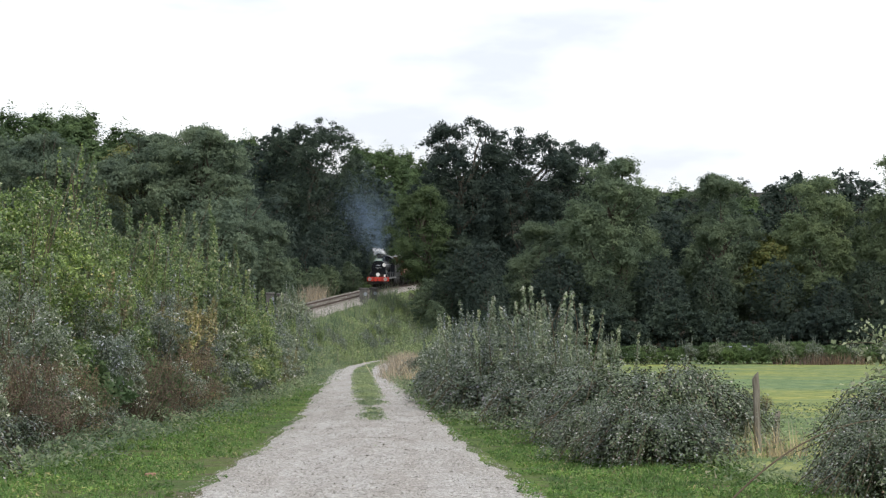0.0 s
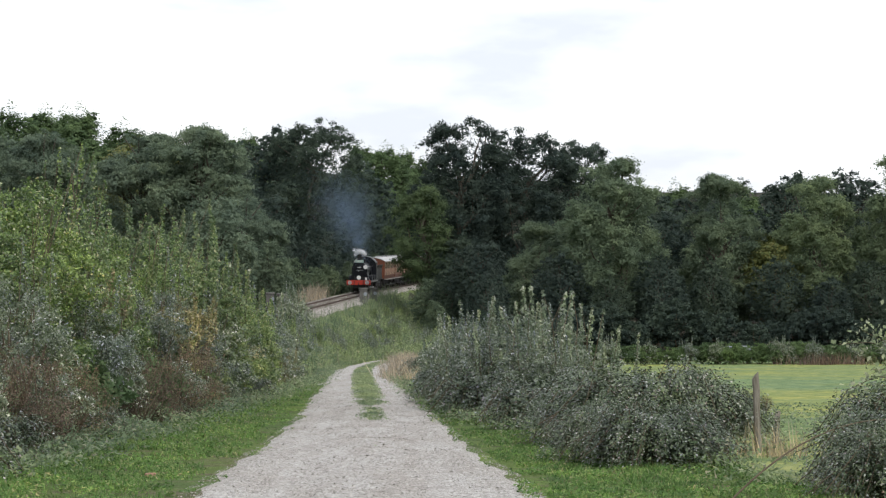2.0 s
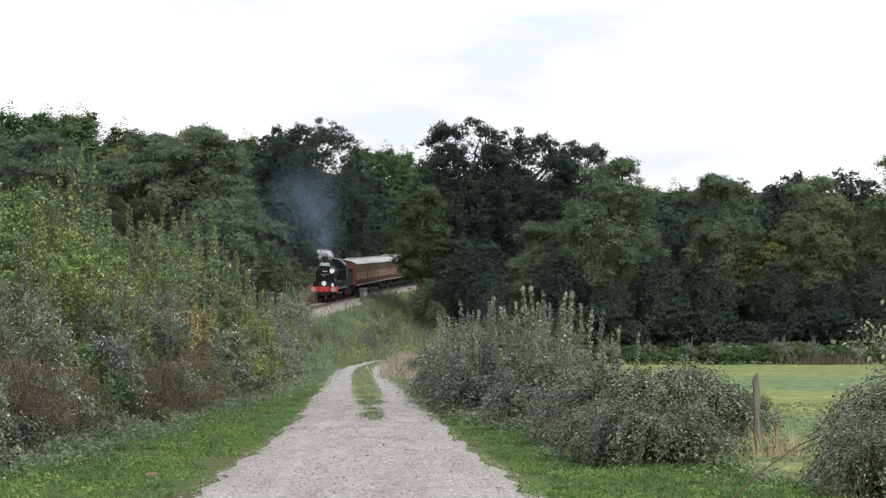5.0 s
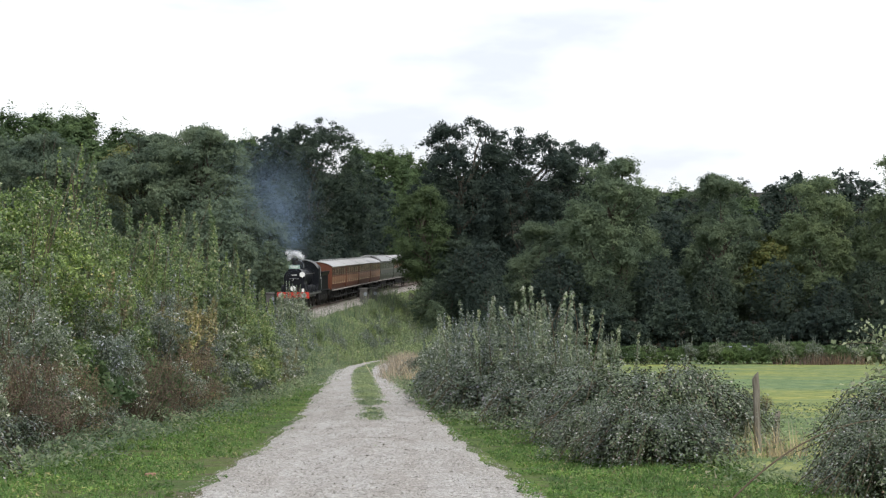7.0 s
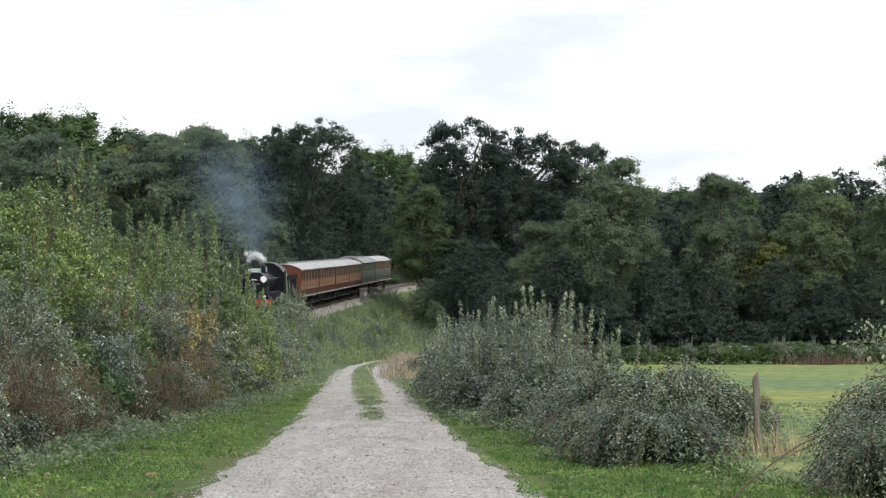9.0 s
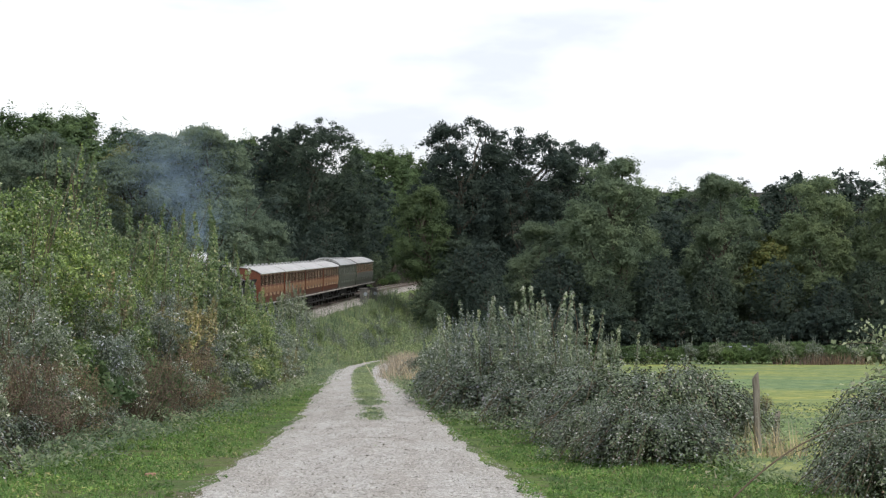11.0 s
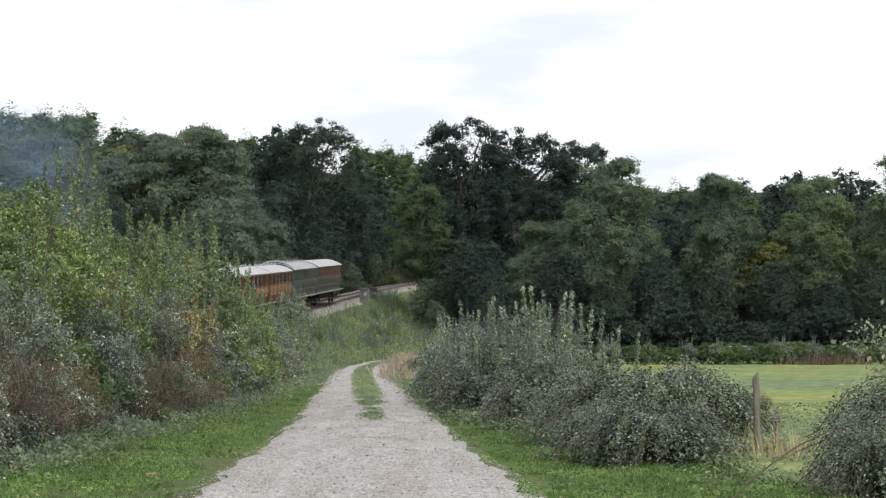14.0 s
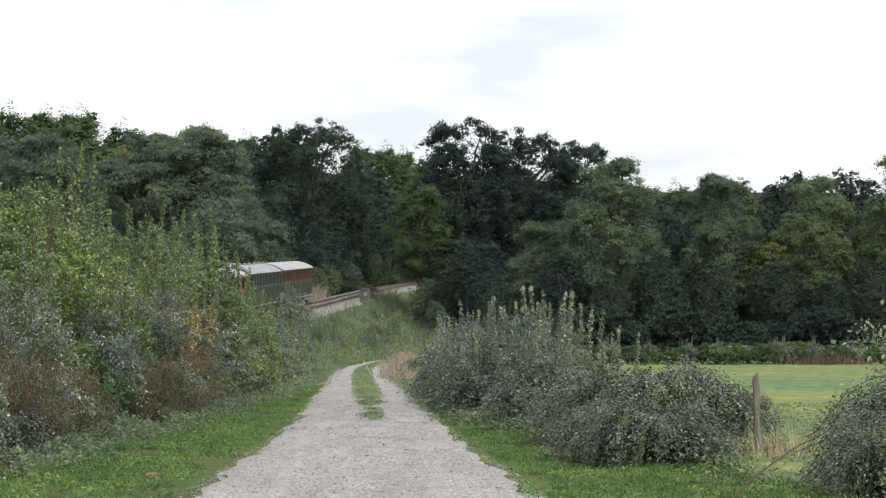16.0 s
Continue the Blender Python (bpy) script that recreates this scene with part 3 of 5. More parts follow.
# ---------------------------------------------------------------- trees
def trees():
    """Wood edge behind the line and behind the field: a few kinds, each repeated at its own size and turn."""
    oak_l, oak_t = "dark green broad oak tree with a ragged open crown", "dark green tall oak tree with gaps in its crown"
    wil_l, wil_f = "grey-green rounded willow tree in billowing tiers", "soft grey-green willow tree with feathery foliage"
    kinds = {
        "oak": tree("oak_tree", 11, 20, 7.5, 1.0, 330, 105000, 0.19, 0.145, "oak", (0.06, 0.14), 0.15, 0.11, oak_l, 0.92, 0.6, 0.16, 0.2, 0.75, 0.35, 34, (0.20, 0.32), 150),
        "oak2": tree("oak_tree", 12, 21, 6.6, 1.5, 300, 95000, 0.19, 0.145, "oak", (0.06, 0.14), 0.15, 0.13, oak_t, 0.92, 0.6, 0.16, 0.2, 0.75, 0.35, 34, (0.20, 0.32), 140),
        "willow": tree("willow_tree", 13, 15, 4.8, 0.0, 190, 95000, 0.17, 0.11, "willow", (0.09, 0.20), 0.3, 0.13, wil_l, 0.78, 0.8, 0.10, 0.15, 0.62, 0.36, 28, (0.26, 0.37), 60),
        "willow2": tree("willow_tree", 14, 15, 4.4, 0.0, 190, 85000, 0.17, 0.11, "willow", (0.09, 0.20), 0.3, 0.15, wil_f, 0.72, 0.8, 0.10, 0.16, 0.60, 0.36, 28, (0.26, 0.37), 60),
        "ash": tree("ash_tree", 15, 17, 4.6, 0.3, 150, 28000, 0.27, 0.19, "ash", (0.07, 0.16), 0.25, 0.10, "mid-green ash tree at the wood's edge", 0.82, 0.6, 0.35, 0.22, 0.7),
        "maple": tree("maple_tree", 16, 14, 4.0, 0.5, 80, 26000, 0.25, 0.19, "maple", (0.11, 0.22), 0.2, 0.10, "yellow-green maple tree turning early", 0.8, 0.6, 0.3, 0.2, 0.65),
        "high": tree("ash_tree", 17, 17, 3.6, 2.6, 110, 62000, 0.17, 0.11, "shade", (0.12, 0.26), 0.35, 0.16, "ash tree hanging over the line, shade put into its leaf colour", 0.75, 0.8, 0.12, 0.2, 0.58, 0.35),
        "pop": tree("sallow_tree", 20, 15, 5.4, 0.0, 190, 95000, 0.17, 0.11, "poplar", (0.10, 0.22), 0.4, 0.10, "pale grey-green sallow tree in soft drooping tiers", 0.78, 0.9, 0.10, 0.16, 0.48, 0.36, 24, (0.25, 0.38), 70),
        "popb": tree("sallow_tree", 22, 15, 5.0, 0.0, 100, 30000, 0.25, 0.16, "poplar", (0.12, 0.26), 0.35, 0.10, "pale grey-green sallow tree at the wood's edge", 0.78, 0.8, 0.2, 0.18, 0.55),
        "oakb": tree("oak_tree", 18, 20, 7.2, 1.0, 190, 23000, 0.36, 0.26, "oak", (0.07, 0.15), 0.15, 0.11, oak_l, 0.88, 0.5, 0.35, 0.22),
        "wilb": tree("willow_tree", 19, 15, 5.0, 0.0, 90, 20000, 0.30, 0.20, "willow", (0.12, 0.26), 0.35, 0.12, wil_f, 0.76, 0.8, 0.25, 0.2, 0.62),
    }
    high = {"oak": 20, "oak2": 21, "willow": 15, "willow2": 15, "ash": 17, "maple": 14, "high": 17, "oakb": 20, "wilb": 15, "pop": 15, "popb": 15}
    # kind, x, y, height of the top above the lane at the camera, turn
    plan = [
        ("oak", -15.6, 277, 17.2, 10), ("ash", -26.5, 305, 17.5, 44), ("ash", -22.5, 314, 18.0, 144), ("oakb", -30.5, 300, 17.0, 244), ("oakb", 31.5, 252, 9.8, 5), ("oakb", 40.0, 252, 10.6, 95), ("ash", 26.5, 256, 9.4, 15), ("oakb", 19.0, 258, 10.2, 185), ("oakb", -10.5, 300, 12.5, 300), ("oakb", -20.8, 285, 17.6, 100),
        ("oak2", 1.9, 213, 13.5, 160), ("oak", 7.4, 216, 12.8, 200), ("oak2", 12.8, 219, 11.7, 300),
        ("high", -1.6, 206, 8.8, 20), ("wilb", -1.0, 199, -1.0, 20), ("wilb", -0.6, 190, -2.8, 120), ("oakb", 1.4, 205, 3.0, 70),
        ("ash", -8.6, 330, 17.0, 80), ("ash", -13.0, 345, 18.0, 160), ("ash", -2.5, 352, 16.2, 260), ("ash", -6.0, 350, 17.2, 30),
        ("willow", 13.1, 176, 8.3, 165), ("willow2", 22.2, 181, 7.2, 70), ("willow", 29.8, 181, 7.0, 190), ("willow2", 37.0, 179, 9.4, 240),
        ("oakb", 17.8, 190, 5.4, 150), ("oakb", 26.2, 194, 5.4, 330), ("oakb", 33.4, 192, 5.6, 210), ("maple", 26.0, 180, 3.2, 40),
        ("oakb", 19.5, 232, 8.4, 120), ("oakb", 27.0, 236, 8.0, 10), ("oakb", 36.2, 238, 9.8, 60), ("oakb", 43.5, 240, 10.4, 220), ("ash", 30.8, 230, 7.6, 45), ("oakb", 23.0, 250, 8.4, 77), ("oakb", 15.5, 240, 10.0, 33),
        ("willow2", 7.4, 178, 3.4, 35), ("oakb", 3.2, 196, 2.6, 115), ("oakb", 9.0, 173, 1.4, 275), ("oakb", 3.4, 172, -0.2, 200), ("oakb", 0.8, 197, 0.0, 30), ("oakb", 16.5, 173, 1.2, 10),
        ("oakb", 20.6, 174, 0.4, 60), ("oakb", 25.8, 175, 1.0, 100), ("oakb", 33.2, 175, 0.8, 170), ("wilb", 9.5, 186, 4.2, 210), ("oakb", 29.6, 173, -0.6, 70), ("oakb", 37.5, 173, 0.2, 140), ("oakb", 12.6, 171, -0.4, 40),
        ("pop", -22.0, 203, 12.6, 25), ("pop", -27.2, 206, 12.2, 140), ("maple", -33.0, 240, 14.6, 0), ("pop", -33.6, 192, 11.4, 230),
        ("popb", -39.0, 196, 12.8, 60), ("pop", -17.4, 197, 6.0, 290), ("popb", -14.9, 194, 2.4, 190), ("popb", -19.0, 188, 6.2, 320),
        ("ash", -46.6, 262, 18.4, 130), ("ash", -41.0, 258, 18.2, 20), ("ash", -49.6, 258, 18.3, 230), ("ash", -43.6, 264, 18.2, 310), ("ash", -37.0, 262, 16.6, 250), ("ash", -52.0, 250, 18.0, 80), ("oakb", -33.0, 268, 15.4, 250),
        ("ash", -27.5, 262, 15.4, 205), ("oakb", -58.0, 255, 17.0, 170), ("popb", -46.0, 205, 13.5, 100), ("maple", -29.0, 250, 14.8, 110),
        ("oakb", -19.0, 240, 8.0, 135), ("oakb", -24.0, 246, 12.5, 15), ("oakb", -15.4, 250, 3.0, 77), ("oakb", -14.0, 266, 5.0, 190), ("wilb", -15.4, 222, 0.8, 222), ("wilb", -17.5, 212, 3.0, 300), ("oakb", -11.6, 292, 6.0, 10), ("ash", -7.5, 312, 8.0, 120),
        ("wilb", -8.3, 305, 2.0, 10), ("oakb", -7.8, 316, 4.0, 100), ("wilb", -9.6, 296, 1.6, 200), ("wilb", -13.2, 236, -0.4, 35), ("wilb", -12.4, 248, -0.2, 95), ("wilb", -10.8, 262, 0.0, 155), ("wilb", 1.6, 262, -1.4, 60), ("wilb", 3.4, 280, 0.0, 160), ("oakb", -4.4, 318, 4.0, 200), ("ash", 1.5, 345, 9.0, 10),
    ]
    used = set()
    for kind, x, y, top, turn in plan:
        src = kinds[kind]
        s = (top - ground_z(x, y)) / high[kind]
        if kind not in used:
            used.add(kind)
            put(src, x, y, turn, s)
        else:
            o = copy_thing(src, pose(x, y, ground_z(x, y), 0, 0, turn))
            o.scale = (s, s, s)


trees()


# ---------------------------------------------------------------- shrubs
def shrub(name, seed, H, R, count, leaf, width, material, label, lobes_n=16, lobe=(0.22, 0.42), hang=0.15, spires=0, category="shrub", corners=4, gap=0.3):
    """A dense shrub with stems; spires: upright leafy shoots above it."""
    rng = np.random.default_rng(seed)
    t = new(name)
    lobes = []
    for i in range(lobes_n):
        a, f = rng.uniform(0, 2 * math.pi), rng.random() ** 0.6
        r = R * rng.uniform(*lobe)
        z = max(r * 0.5, (H - r * 0.8) * rng.uniform(0.25, 1.0) * (1 - 0.45 * f * f))
        lobes.append((math.cos(a) * R * 0.8 * f, math.sin(a) * R * 0.8 * f, z, r))
    pts, nrm = lobes_points(rng, lobes, count, 0.5, gap, 0.10, 0.85, 0.055 if corners == 4 else 0.08, 20)
    bm = bmesh.new()
    for x, y, z, r in lobes[:10]:
        limb(bm, (x * 0.02, y * 0.02, -0.2), (x, y, z + r * 0.5), 0.035, 0.01, rng, 3, 5)
    extra, en = [], []
    for i in range(spires):
        a, f = rng.uniform(0, 2 * math.pi), rng.random() ** 0.5
        x, y = math.cos(a) * R * 0.75 * f, math.sin(a) * R * 0.75 * f
        z0, z1 = H * 0.6, H * rng.uniform(0.92, 1.10)
        lx, ly = rng.normal(0, 0.12), rng.normal(0, 0.12)
        limb(bm, (x * 0.1, y * 0.1, -0.1), (x + lx, y + ly, z1), 0.02, 0.004, rng, 3, 5)
        m = int(80 * (z1 - z0) / 0.8)
        u = rng.random((m, 1))
        c = np.array([x, y, z0]) + u * np.array([lx, ly, z1 - z0])
        d = unit(np.column_stack([rng.normal(0, 1, (m, 2)), rng.uniform(0.2, 1.0, m)]))
        extra.append(c + d * (0.17 * (1.15 - u)) * rng.uniform(0.3, 1.1, (m, 1)))
        en.append(d)
    if extra:
        pts, nrm = np.vstack([pts, *extra]), np.vstack([nrm, *en])
    keep = pts[:, 2] > 0.02
    part("woody_frame", bm, "stem", t)
    fo = new("foliage", leaves("foliage", pts[keep], nrm[keep], leaf, width, material, rng, corners, hang))
    fo.parent = t
    return tagged(t, label, category)


def bramble(name, seed, H, R, canes, label, leaf=0.06, per=78):
    """A mound of arching bramble canes, leaves flat along each cane."""
    rng = np.random.default_rng(seed)
    t = new(name)
    bm = bmesh.new()
    P, N = [], []
    for i in range(canes):
        a, a2 = rng.uniform(0, 6.283), rng.normal(0, 0.4)
        r0, r1 = R * 0.45 * rng.random(), R * rng.uniform(0.55, 1.12)
        h = H * rng.uniform(0.55, 1.12) * (1.15 - 0.35 * r1 / R)
        p0 = np.array([math.cos(a) * r0, math.sin(a) * r0, 0.0])
        p2 = np.array([math.cos(a + a2) * r1, math.sin(a + a2) * r1, H * rng.uniform(0.0, 0.45)])
        p1 = (p0 + p2) / 2 + np.array([0, 0, h * 1.55])
        u = np.sort(rng.uniform(0.12, 1.0, per))[:, None]
        c = (1 - u) ** 2 * p0 + 2 * u * (1 - u) * p1 + u * u * p2
        P.append(c + rng.normal(0, 0.045, c.shape))
        out = c * np.array([0.5, 0.5, 0])
        N.append(unit(out + np.array([0, 0, 1.0])))
        if i % 4 == 0:
            pts = [(1 - s) ** 2 * p0 + 2 * s * (1 - s) * p1 + s * s * p2 for s in (0, 0.3, 0.6, 1.0)]
            for q0, q1 in zip(pts, pts[1:]):
                tube(bm, q0, q1, 0.007, 0.006, 4, False)
    part("woody_frame", bm, "stem", t)
    P, N = np.vstack(P), np.vstack(N)
    keep = P[:, 2] > 0.0
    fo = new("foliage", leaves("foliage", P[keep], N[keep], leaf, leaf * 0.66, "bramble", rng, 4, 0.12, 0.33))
    fo.parent = t
    return tagged(t, label, "bramble")


def shoots(name, seed, H, R, count, label, leaf=0.10, material="shoot", low=0.3, per=70):
    """Upright young shoots, each set with leaves from low down to the tip."""
    rng = np.random.default_rng(seed)
    t = new(name)
    bm = bmesh.new()
    P, N = [], []
    for i in range(count):
        a, f = rng.uniform(0, 6.283), rng.random() ** 0.5
        x, y = math.cos(a) * R * f, math.sin(a) * R * f
        h = H * (0.5 + 0.56 * rng.random() ** 0.8) * (1 - 0.2 * f)
        lx, ly = rng.normal(0, 0.16) + x * 0.32, rng.normal(0, 0.16) + y * 0.32
        tube(bm, (0, 0, -0.12), (x, y, -0.08), 0.02, 0.016, 5)
        limb(bm, (x, y, -0.1), (x + lx, y + ly, h), 0.016, 0.004, rng, 3, 5)
        m = int(h * per)
        u = low + (1 - low) * rng.random((m, 1))
        c = np.array([x, y, 0]) + u * np.array([lx, ly, h])
        d = unit(np.column_stack([rng.normal(0, 1, (m, 2)), rng.uniform(0.1, 0.9, m)]))
        P.append(c + d * rng.uniform(0.03, 0.17, (m, 1)) * (1.25 - u))
        N.append(unit(d * np.array([1, 1, 0.3]) + np.array([0, 0, 0.5])))
    part("woody_frame", bm, "stem", t)
    P, N = np.vstack(P), np.vstack(N)
    fo = new("foliage", leaves("foliage", P, N, leaf, leaf * 0.5, material, rng, 4, -0.25, 0.5))
    fo.parent = t
    return tagged(t, label, "shrub")


def carpet(name, xy, height, leaf, width, material, seed, label, category, hill=None, corners=3, loose=0.45, floor=ground_z):
    """Low leafy growth: small leaves at all heights up to the given one, lit from above."""
    rng = np.random.default_rng(seed)
    n = len(xy)
    h = height if hill is None else hill
    z = np.array([floor(a, b) for a, b in xy]) + h * rng.random(n) ** 0.6
    nrm = rng.normal(0, loose, (n, 3)) + np.array([0, -0.15, 1.0])
    me = leaves(name, np.column_stack([xy, z]), nrm, leaf, width, material, rng, corners, -0.1, 0.3)
    return tagged(new(name, me), label, category, kind="stuff")


def scatter(src, places):
    """(x, y, turn, size) for a shrub and its copies."""
    for i, (x, y, turn, s) in enumerate(places):
        if i == 0:
            put(src, x, y, turn, s)
        else:
            o = copy_thing(src, pose(x, y, ground_z(x, y) - 0.05, 0, 0, turn))
            o.scale = (s, s, s)


def hedges():
    rng = np.random.default_rng(21)
    s_lab, a_lab = "tall grey-green sallow bush with narrow leaves, some painted pale as glints", "bright green alder bush with leafy spires"
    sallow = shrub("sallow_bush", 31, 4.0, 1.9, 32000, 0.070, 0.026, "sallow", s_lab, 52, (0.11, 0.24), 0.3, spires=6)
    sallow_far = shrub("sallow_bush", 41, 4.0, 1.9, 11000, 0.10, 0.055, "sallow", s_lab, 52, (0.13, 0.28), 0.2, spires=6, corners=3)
    alder = shrub("alder_bush", 32, 4.2, 1.9, 36000, 0.048, 0.034, "alderdull", a_lab, 54, (0.10, 0.23), 0.1, spires=12)
    alder_far = shrub("alder_bush", 42, 4.2, 1.9, 17000, 0.075, 0.055, "alder", a_lab, 54, (0.11, 0.24), 0.1, spires=11, corners=3)
    dark = shrub("hawthorn_bush", 33, 2.2, 1.7, 6000, 0.13, 0.09, "ash", "mid-green hawthorn bush in the field hedge", 30, (0.18, 0.36), 0.2, corners=3)
    rust = shrub("withered_dock_clump", 34, 1.6, 1.0, 10000, 0.034, 0.018, "rust", "brown withered weed clump gone to seed", 24, (0.18, 0.40), -0.4, spires=18, category="weeds", corners=3)
    gold = shrub("yellowing_bush", 35, 3.0, 1.3, 7000, 0.08, 0.055, "yellow", "yellowing leafy bush in the hedge", 22, (0.16, 0.34), spires=8, corners=3)
    L, A, D, R, G = [], [], [], [], []
    # the tall hedge beside the lane
    for y, x, h, k in ((26, -7.4, 3.4, "L"), (30, -7.3, 3.8, "L"), (33, -8.2, 3.5, "A"), (35.5, -7.1, 3.5, "L"), (38, -7.4, 5.0, "A"), (36, -7.3, 4.4, "A"), (40.5, -7.2, 5.0, "A"), (41, -7.0, 3.5, "L"),
                       (44, -7.4, 4.7, "A"), (47, -6.9, 3.3, "L"), (50, -7.0, 4.8, "A"), (53, -6.8, 3.4, "L"), (56, -7.1, 5.1, "A"), (59, -6.8, 5.0, "A"),
                       (62, -7.2, 4.5, "A"), (66, -6.5, 3.0, "L"), (69, -7.3, 4.1, "L"), (73, -6.5, 3.5, "A"), (77, -6.9, 3.6, "L"), (82, -6.6, 3.1, "L"),
                       (87, -7.0, 3.2, "L"), (92, -6.9, 2.9, "L"), (38, -10.8, 4.6, "A"), (48, -10.6, 4.3, "L"), (58, -10.4, 4.5, "A"), (68, -10.2, 4.3, "L"), (29, -9.7, 3.4, "L"), (78, -9.6, 3.9, "L"), (52, -6.3, 2.9, "G"),
                       (28, -6.6, 3.1, "L"), (33, -6.5, 3.2, "L"), (39, -6.4, 3.3, "L"), (45, -6.2, 3.6, "L"), (51, -6.0, 3.3, "L"), (57, -5.9, 3.2, "L"), (63, -5.8, 2.4, "L"), (68, -5.7, 2.3, "L"), (74, -5.7, 2.4, "L"), (80, -5.8, 2.2, "L"),
                       (86, -5.9, 2.1, "L"), (92, -6.2, 2.0, "L"), (98, -6.8, 2.2, "L"), (104, -7.2, 2.1, "L"), (110, -7.6, 1.9, "A"), (118, -8.0, 1.8, "L"), (54, -6.0, 2.6, "A"), (60.5, -6.0, 2.8, "G"), (41, -6.5, 2.9, "G"), (66, -5.6, 2.0, "A"), (94, -8.0, 3.5, "A"), (100, -7.7, 3.4, "L"), (104, -7.0, 2.9, "L"), (108, -7.3, 2.8, "A"), (90, -7.6, 3.6, "L"), (97, -6.7, 3.0, "A"), (113, -7.0, 2.3, "L"), (76, -5.4, 1.5, "G"), (50, -5.75, 2.6, "G"), (47.5, -5.8, 2.4, "G"), (58, -5.9, 3.7, "A"), (62, -5.95, 3.4, "A"), (66, -6.0, 3.2, "A")):
        dict(L=L, A=A, G=G)[k].append((x, y, rng.uniform(0, 360), h / {"L": 4.4, "A": 4.6, "G": 3.1}[k]))
    for y, x, s in ((38, -6.2, 0.75), (49, -6.1, 0.8), (43, -6.4, 0.95)):
        D.append((x, y, rng.uniform(0, 360), s))
    for y, x, s in ((29.5, -6.1, 0.75), (31.5, -5.9, 0.9), (34.0, -5.75, 0.85), (40.5, -5.6, 0.85), (43, -5.5, 0.9), (46, -5.35, 1.0), (48.5, -5.3, 0.85), (33.0, -6.4, 1.0), (45, 5.75, 0.3), (52, 7.4, 0.25)):
        R.append((x, y, rng.uniform(0, 360), s))
    # the hedge between lane and field
    b_lab = "mound of arching bramble with glossy grey-green leaves, some painted pale as glints"
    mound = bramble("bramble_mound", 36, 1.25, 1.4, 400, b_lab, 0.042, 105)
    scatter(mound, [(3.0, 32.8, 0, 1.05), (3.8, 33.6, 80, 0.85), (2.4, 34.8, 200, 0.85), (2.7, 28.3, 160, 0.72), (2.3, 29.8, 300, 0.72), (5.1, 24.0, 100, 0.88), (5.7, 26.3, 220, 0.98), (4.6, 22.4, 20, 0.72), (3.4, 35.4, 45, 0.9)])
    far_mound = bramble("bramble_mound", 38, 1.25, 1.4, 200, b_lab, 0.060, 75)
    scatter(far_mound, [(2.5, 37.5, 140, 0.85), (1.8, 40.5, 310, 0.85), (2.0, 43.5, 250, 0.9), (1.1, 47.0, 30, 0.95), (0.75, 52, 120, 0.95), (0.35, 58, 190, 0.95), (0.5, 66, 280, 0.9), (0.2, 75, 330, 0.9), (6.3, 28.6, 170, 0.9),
                        (-5.75, 25.0, 60, 0.75), (-5.9, 29.3, 130, 0.65), (-5.7, 36.8, 230, 0.5), (-5.8, 44, 330, 0.6), (-5.5, 53.5, 12, 0.65), (-5.35, 61, 100, 0.65), (-0.4, 86, 30, 0.9), (-0.9, 97, 130, 0.85)])
    young = shoots("young_sallow", 37, 3.1, 1.05, 9, "clump of young sallow shoots with pale leaves", 0.092, per=72)
    scatter(young, [(2.1, 45.5, 0, 0.94), (1.5, 48.0, 120, 0.86), (2.9, 46.5, 220, 0.84), (0.9, 51, 60, 0.92), (2.4, 50.5, 300, 1.0), (3.5, 44.0, 20, 0.66), (-6.6, 70, 40, 1.42), (-6.7, 84, 140, 1.2), (0.6, 57, 180, 0.84), (0.2, 64, 260, 0.80), (1.6, 54, 200, 0.90)])
    spires = shoots("young_alder", 39, 4.7, 1.3, 10, "clump of tall young alder shoots in the hedge", 0.062, "alder", 0.55, 170)
    scatter(spires, [(-6.75, 40.0, 200, 0.96), (-7.2, 39.0, 80, 0.93), (-7.3, 46.5, 300, 0.88), (-7.0, 53.5, 40, 0.92), (-7.0, 60, 150, 0.90), (-6.9, 67, 250, 0.86), (-7.0, 73, 20, 0.8)])
    for x, y, s in ((1.9, 46, 0.44), (1.2, 50, 0.47), (2.6, 48, 0.44), (0.8, 55, 0.46), (0.4, 61, 0.50), (0.15, 69, 0.50), (-0.3, 78, 0.44), (3.2, 46.5, 0.36), (2.0, 53, 0.48), (1.6, 45, 0.42), (2.3, 44.6, 0.40), (0.9, 53, 0.50), (1.0, 49, 0.54), (1.9, 49, 0.56), (0.5, 56, 0.55), (2.5, 52, 0.58), (1.4, 52, 0.58), (0.3, 65, 0.56)):
        L.append((x, y, rng.uniform(0, 360), s))
    for i in range(95):                           # scattered low bushes on the embankment
        y = rng.uniform(96, 232)
        x = track_x(y) + rng.uniform(4.2, 9.5)
        if x < lane_x(min(y, 158)) - 2.6 or y > 162:
            (L if rng.random() < 0.6 else A).append((x, y, rng.uniform(0, 360), rng.uniform(0.16, 0.40)))
    for i in range(30):                           # undergrowth on both sides of the line by the wood
        y = rng.uniform(178, 320)
        x = track_x(y) - rng.uniform(4.6, 8.0)
        if not 196 < y < 226:
            D.append((x, y, rng.uniform(0, 360), rng.uniform(0.4, 0.8)))
        if y > 236:
            D.append((track_x(y) + rng.uniform(3.8, 7.0), y, rng.uniform(0, 360), rng.uniform(0.3, 0.6)))
    for x, y, s in ((-14.0, 203, 0.36), (-13.6, 198, 0.30), (-14.6, 206, 0.42), (-13.2, 206, 0.28), (-13.9, 194, 0.3)):
        L.append((x, y, rng.uniform(0, 360), s))
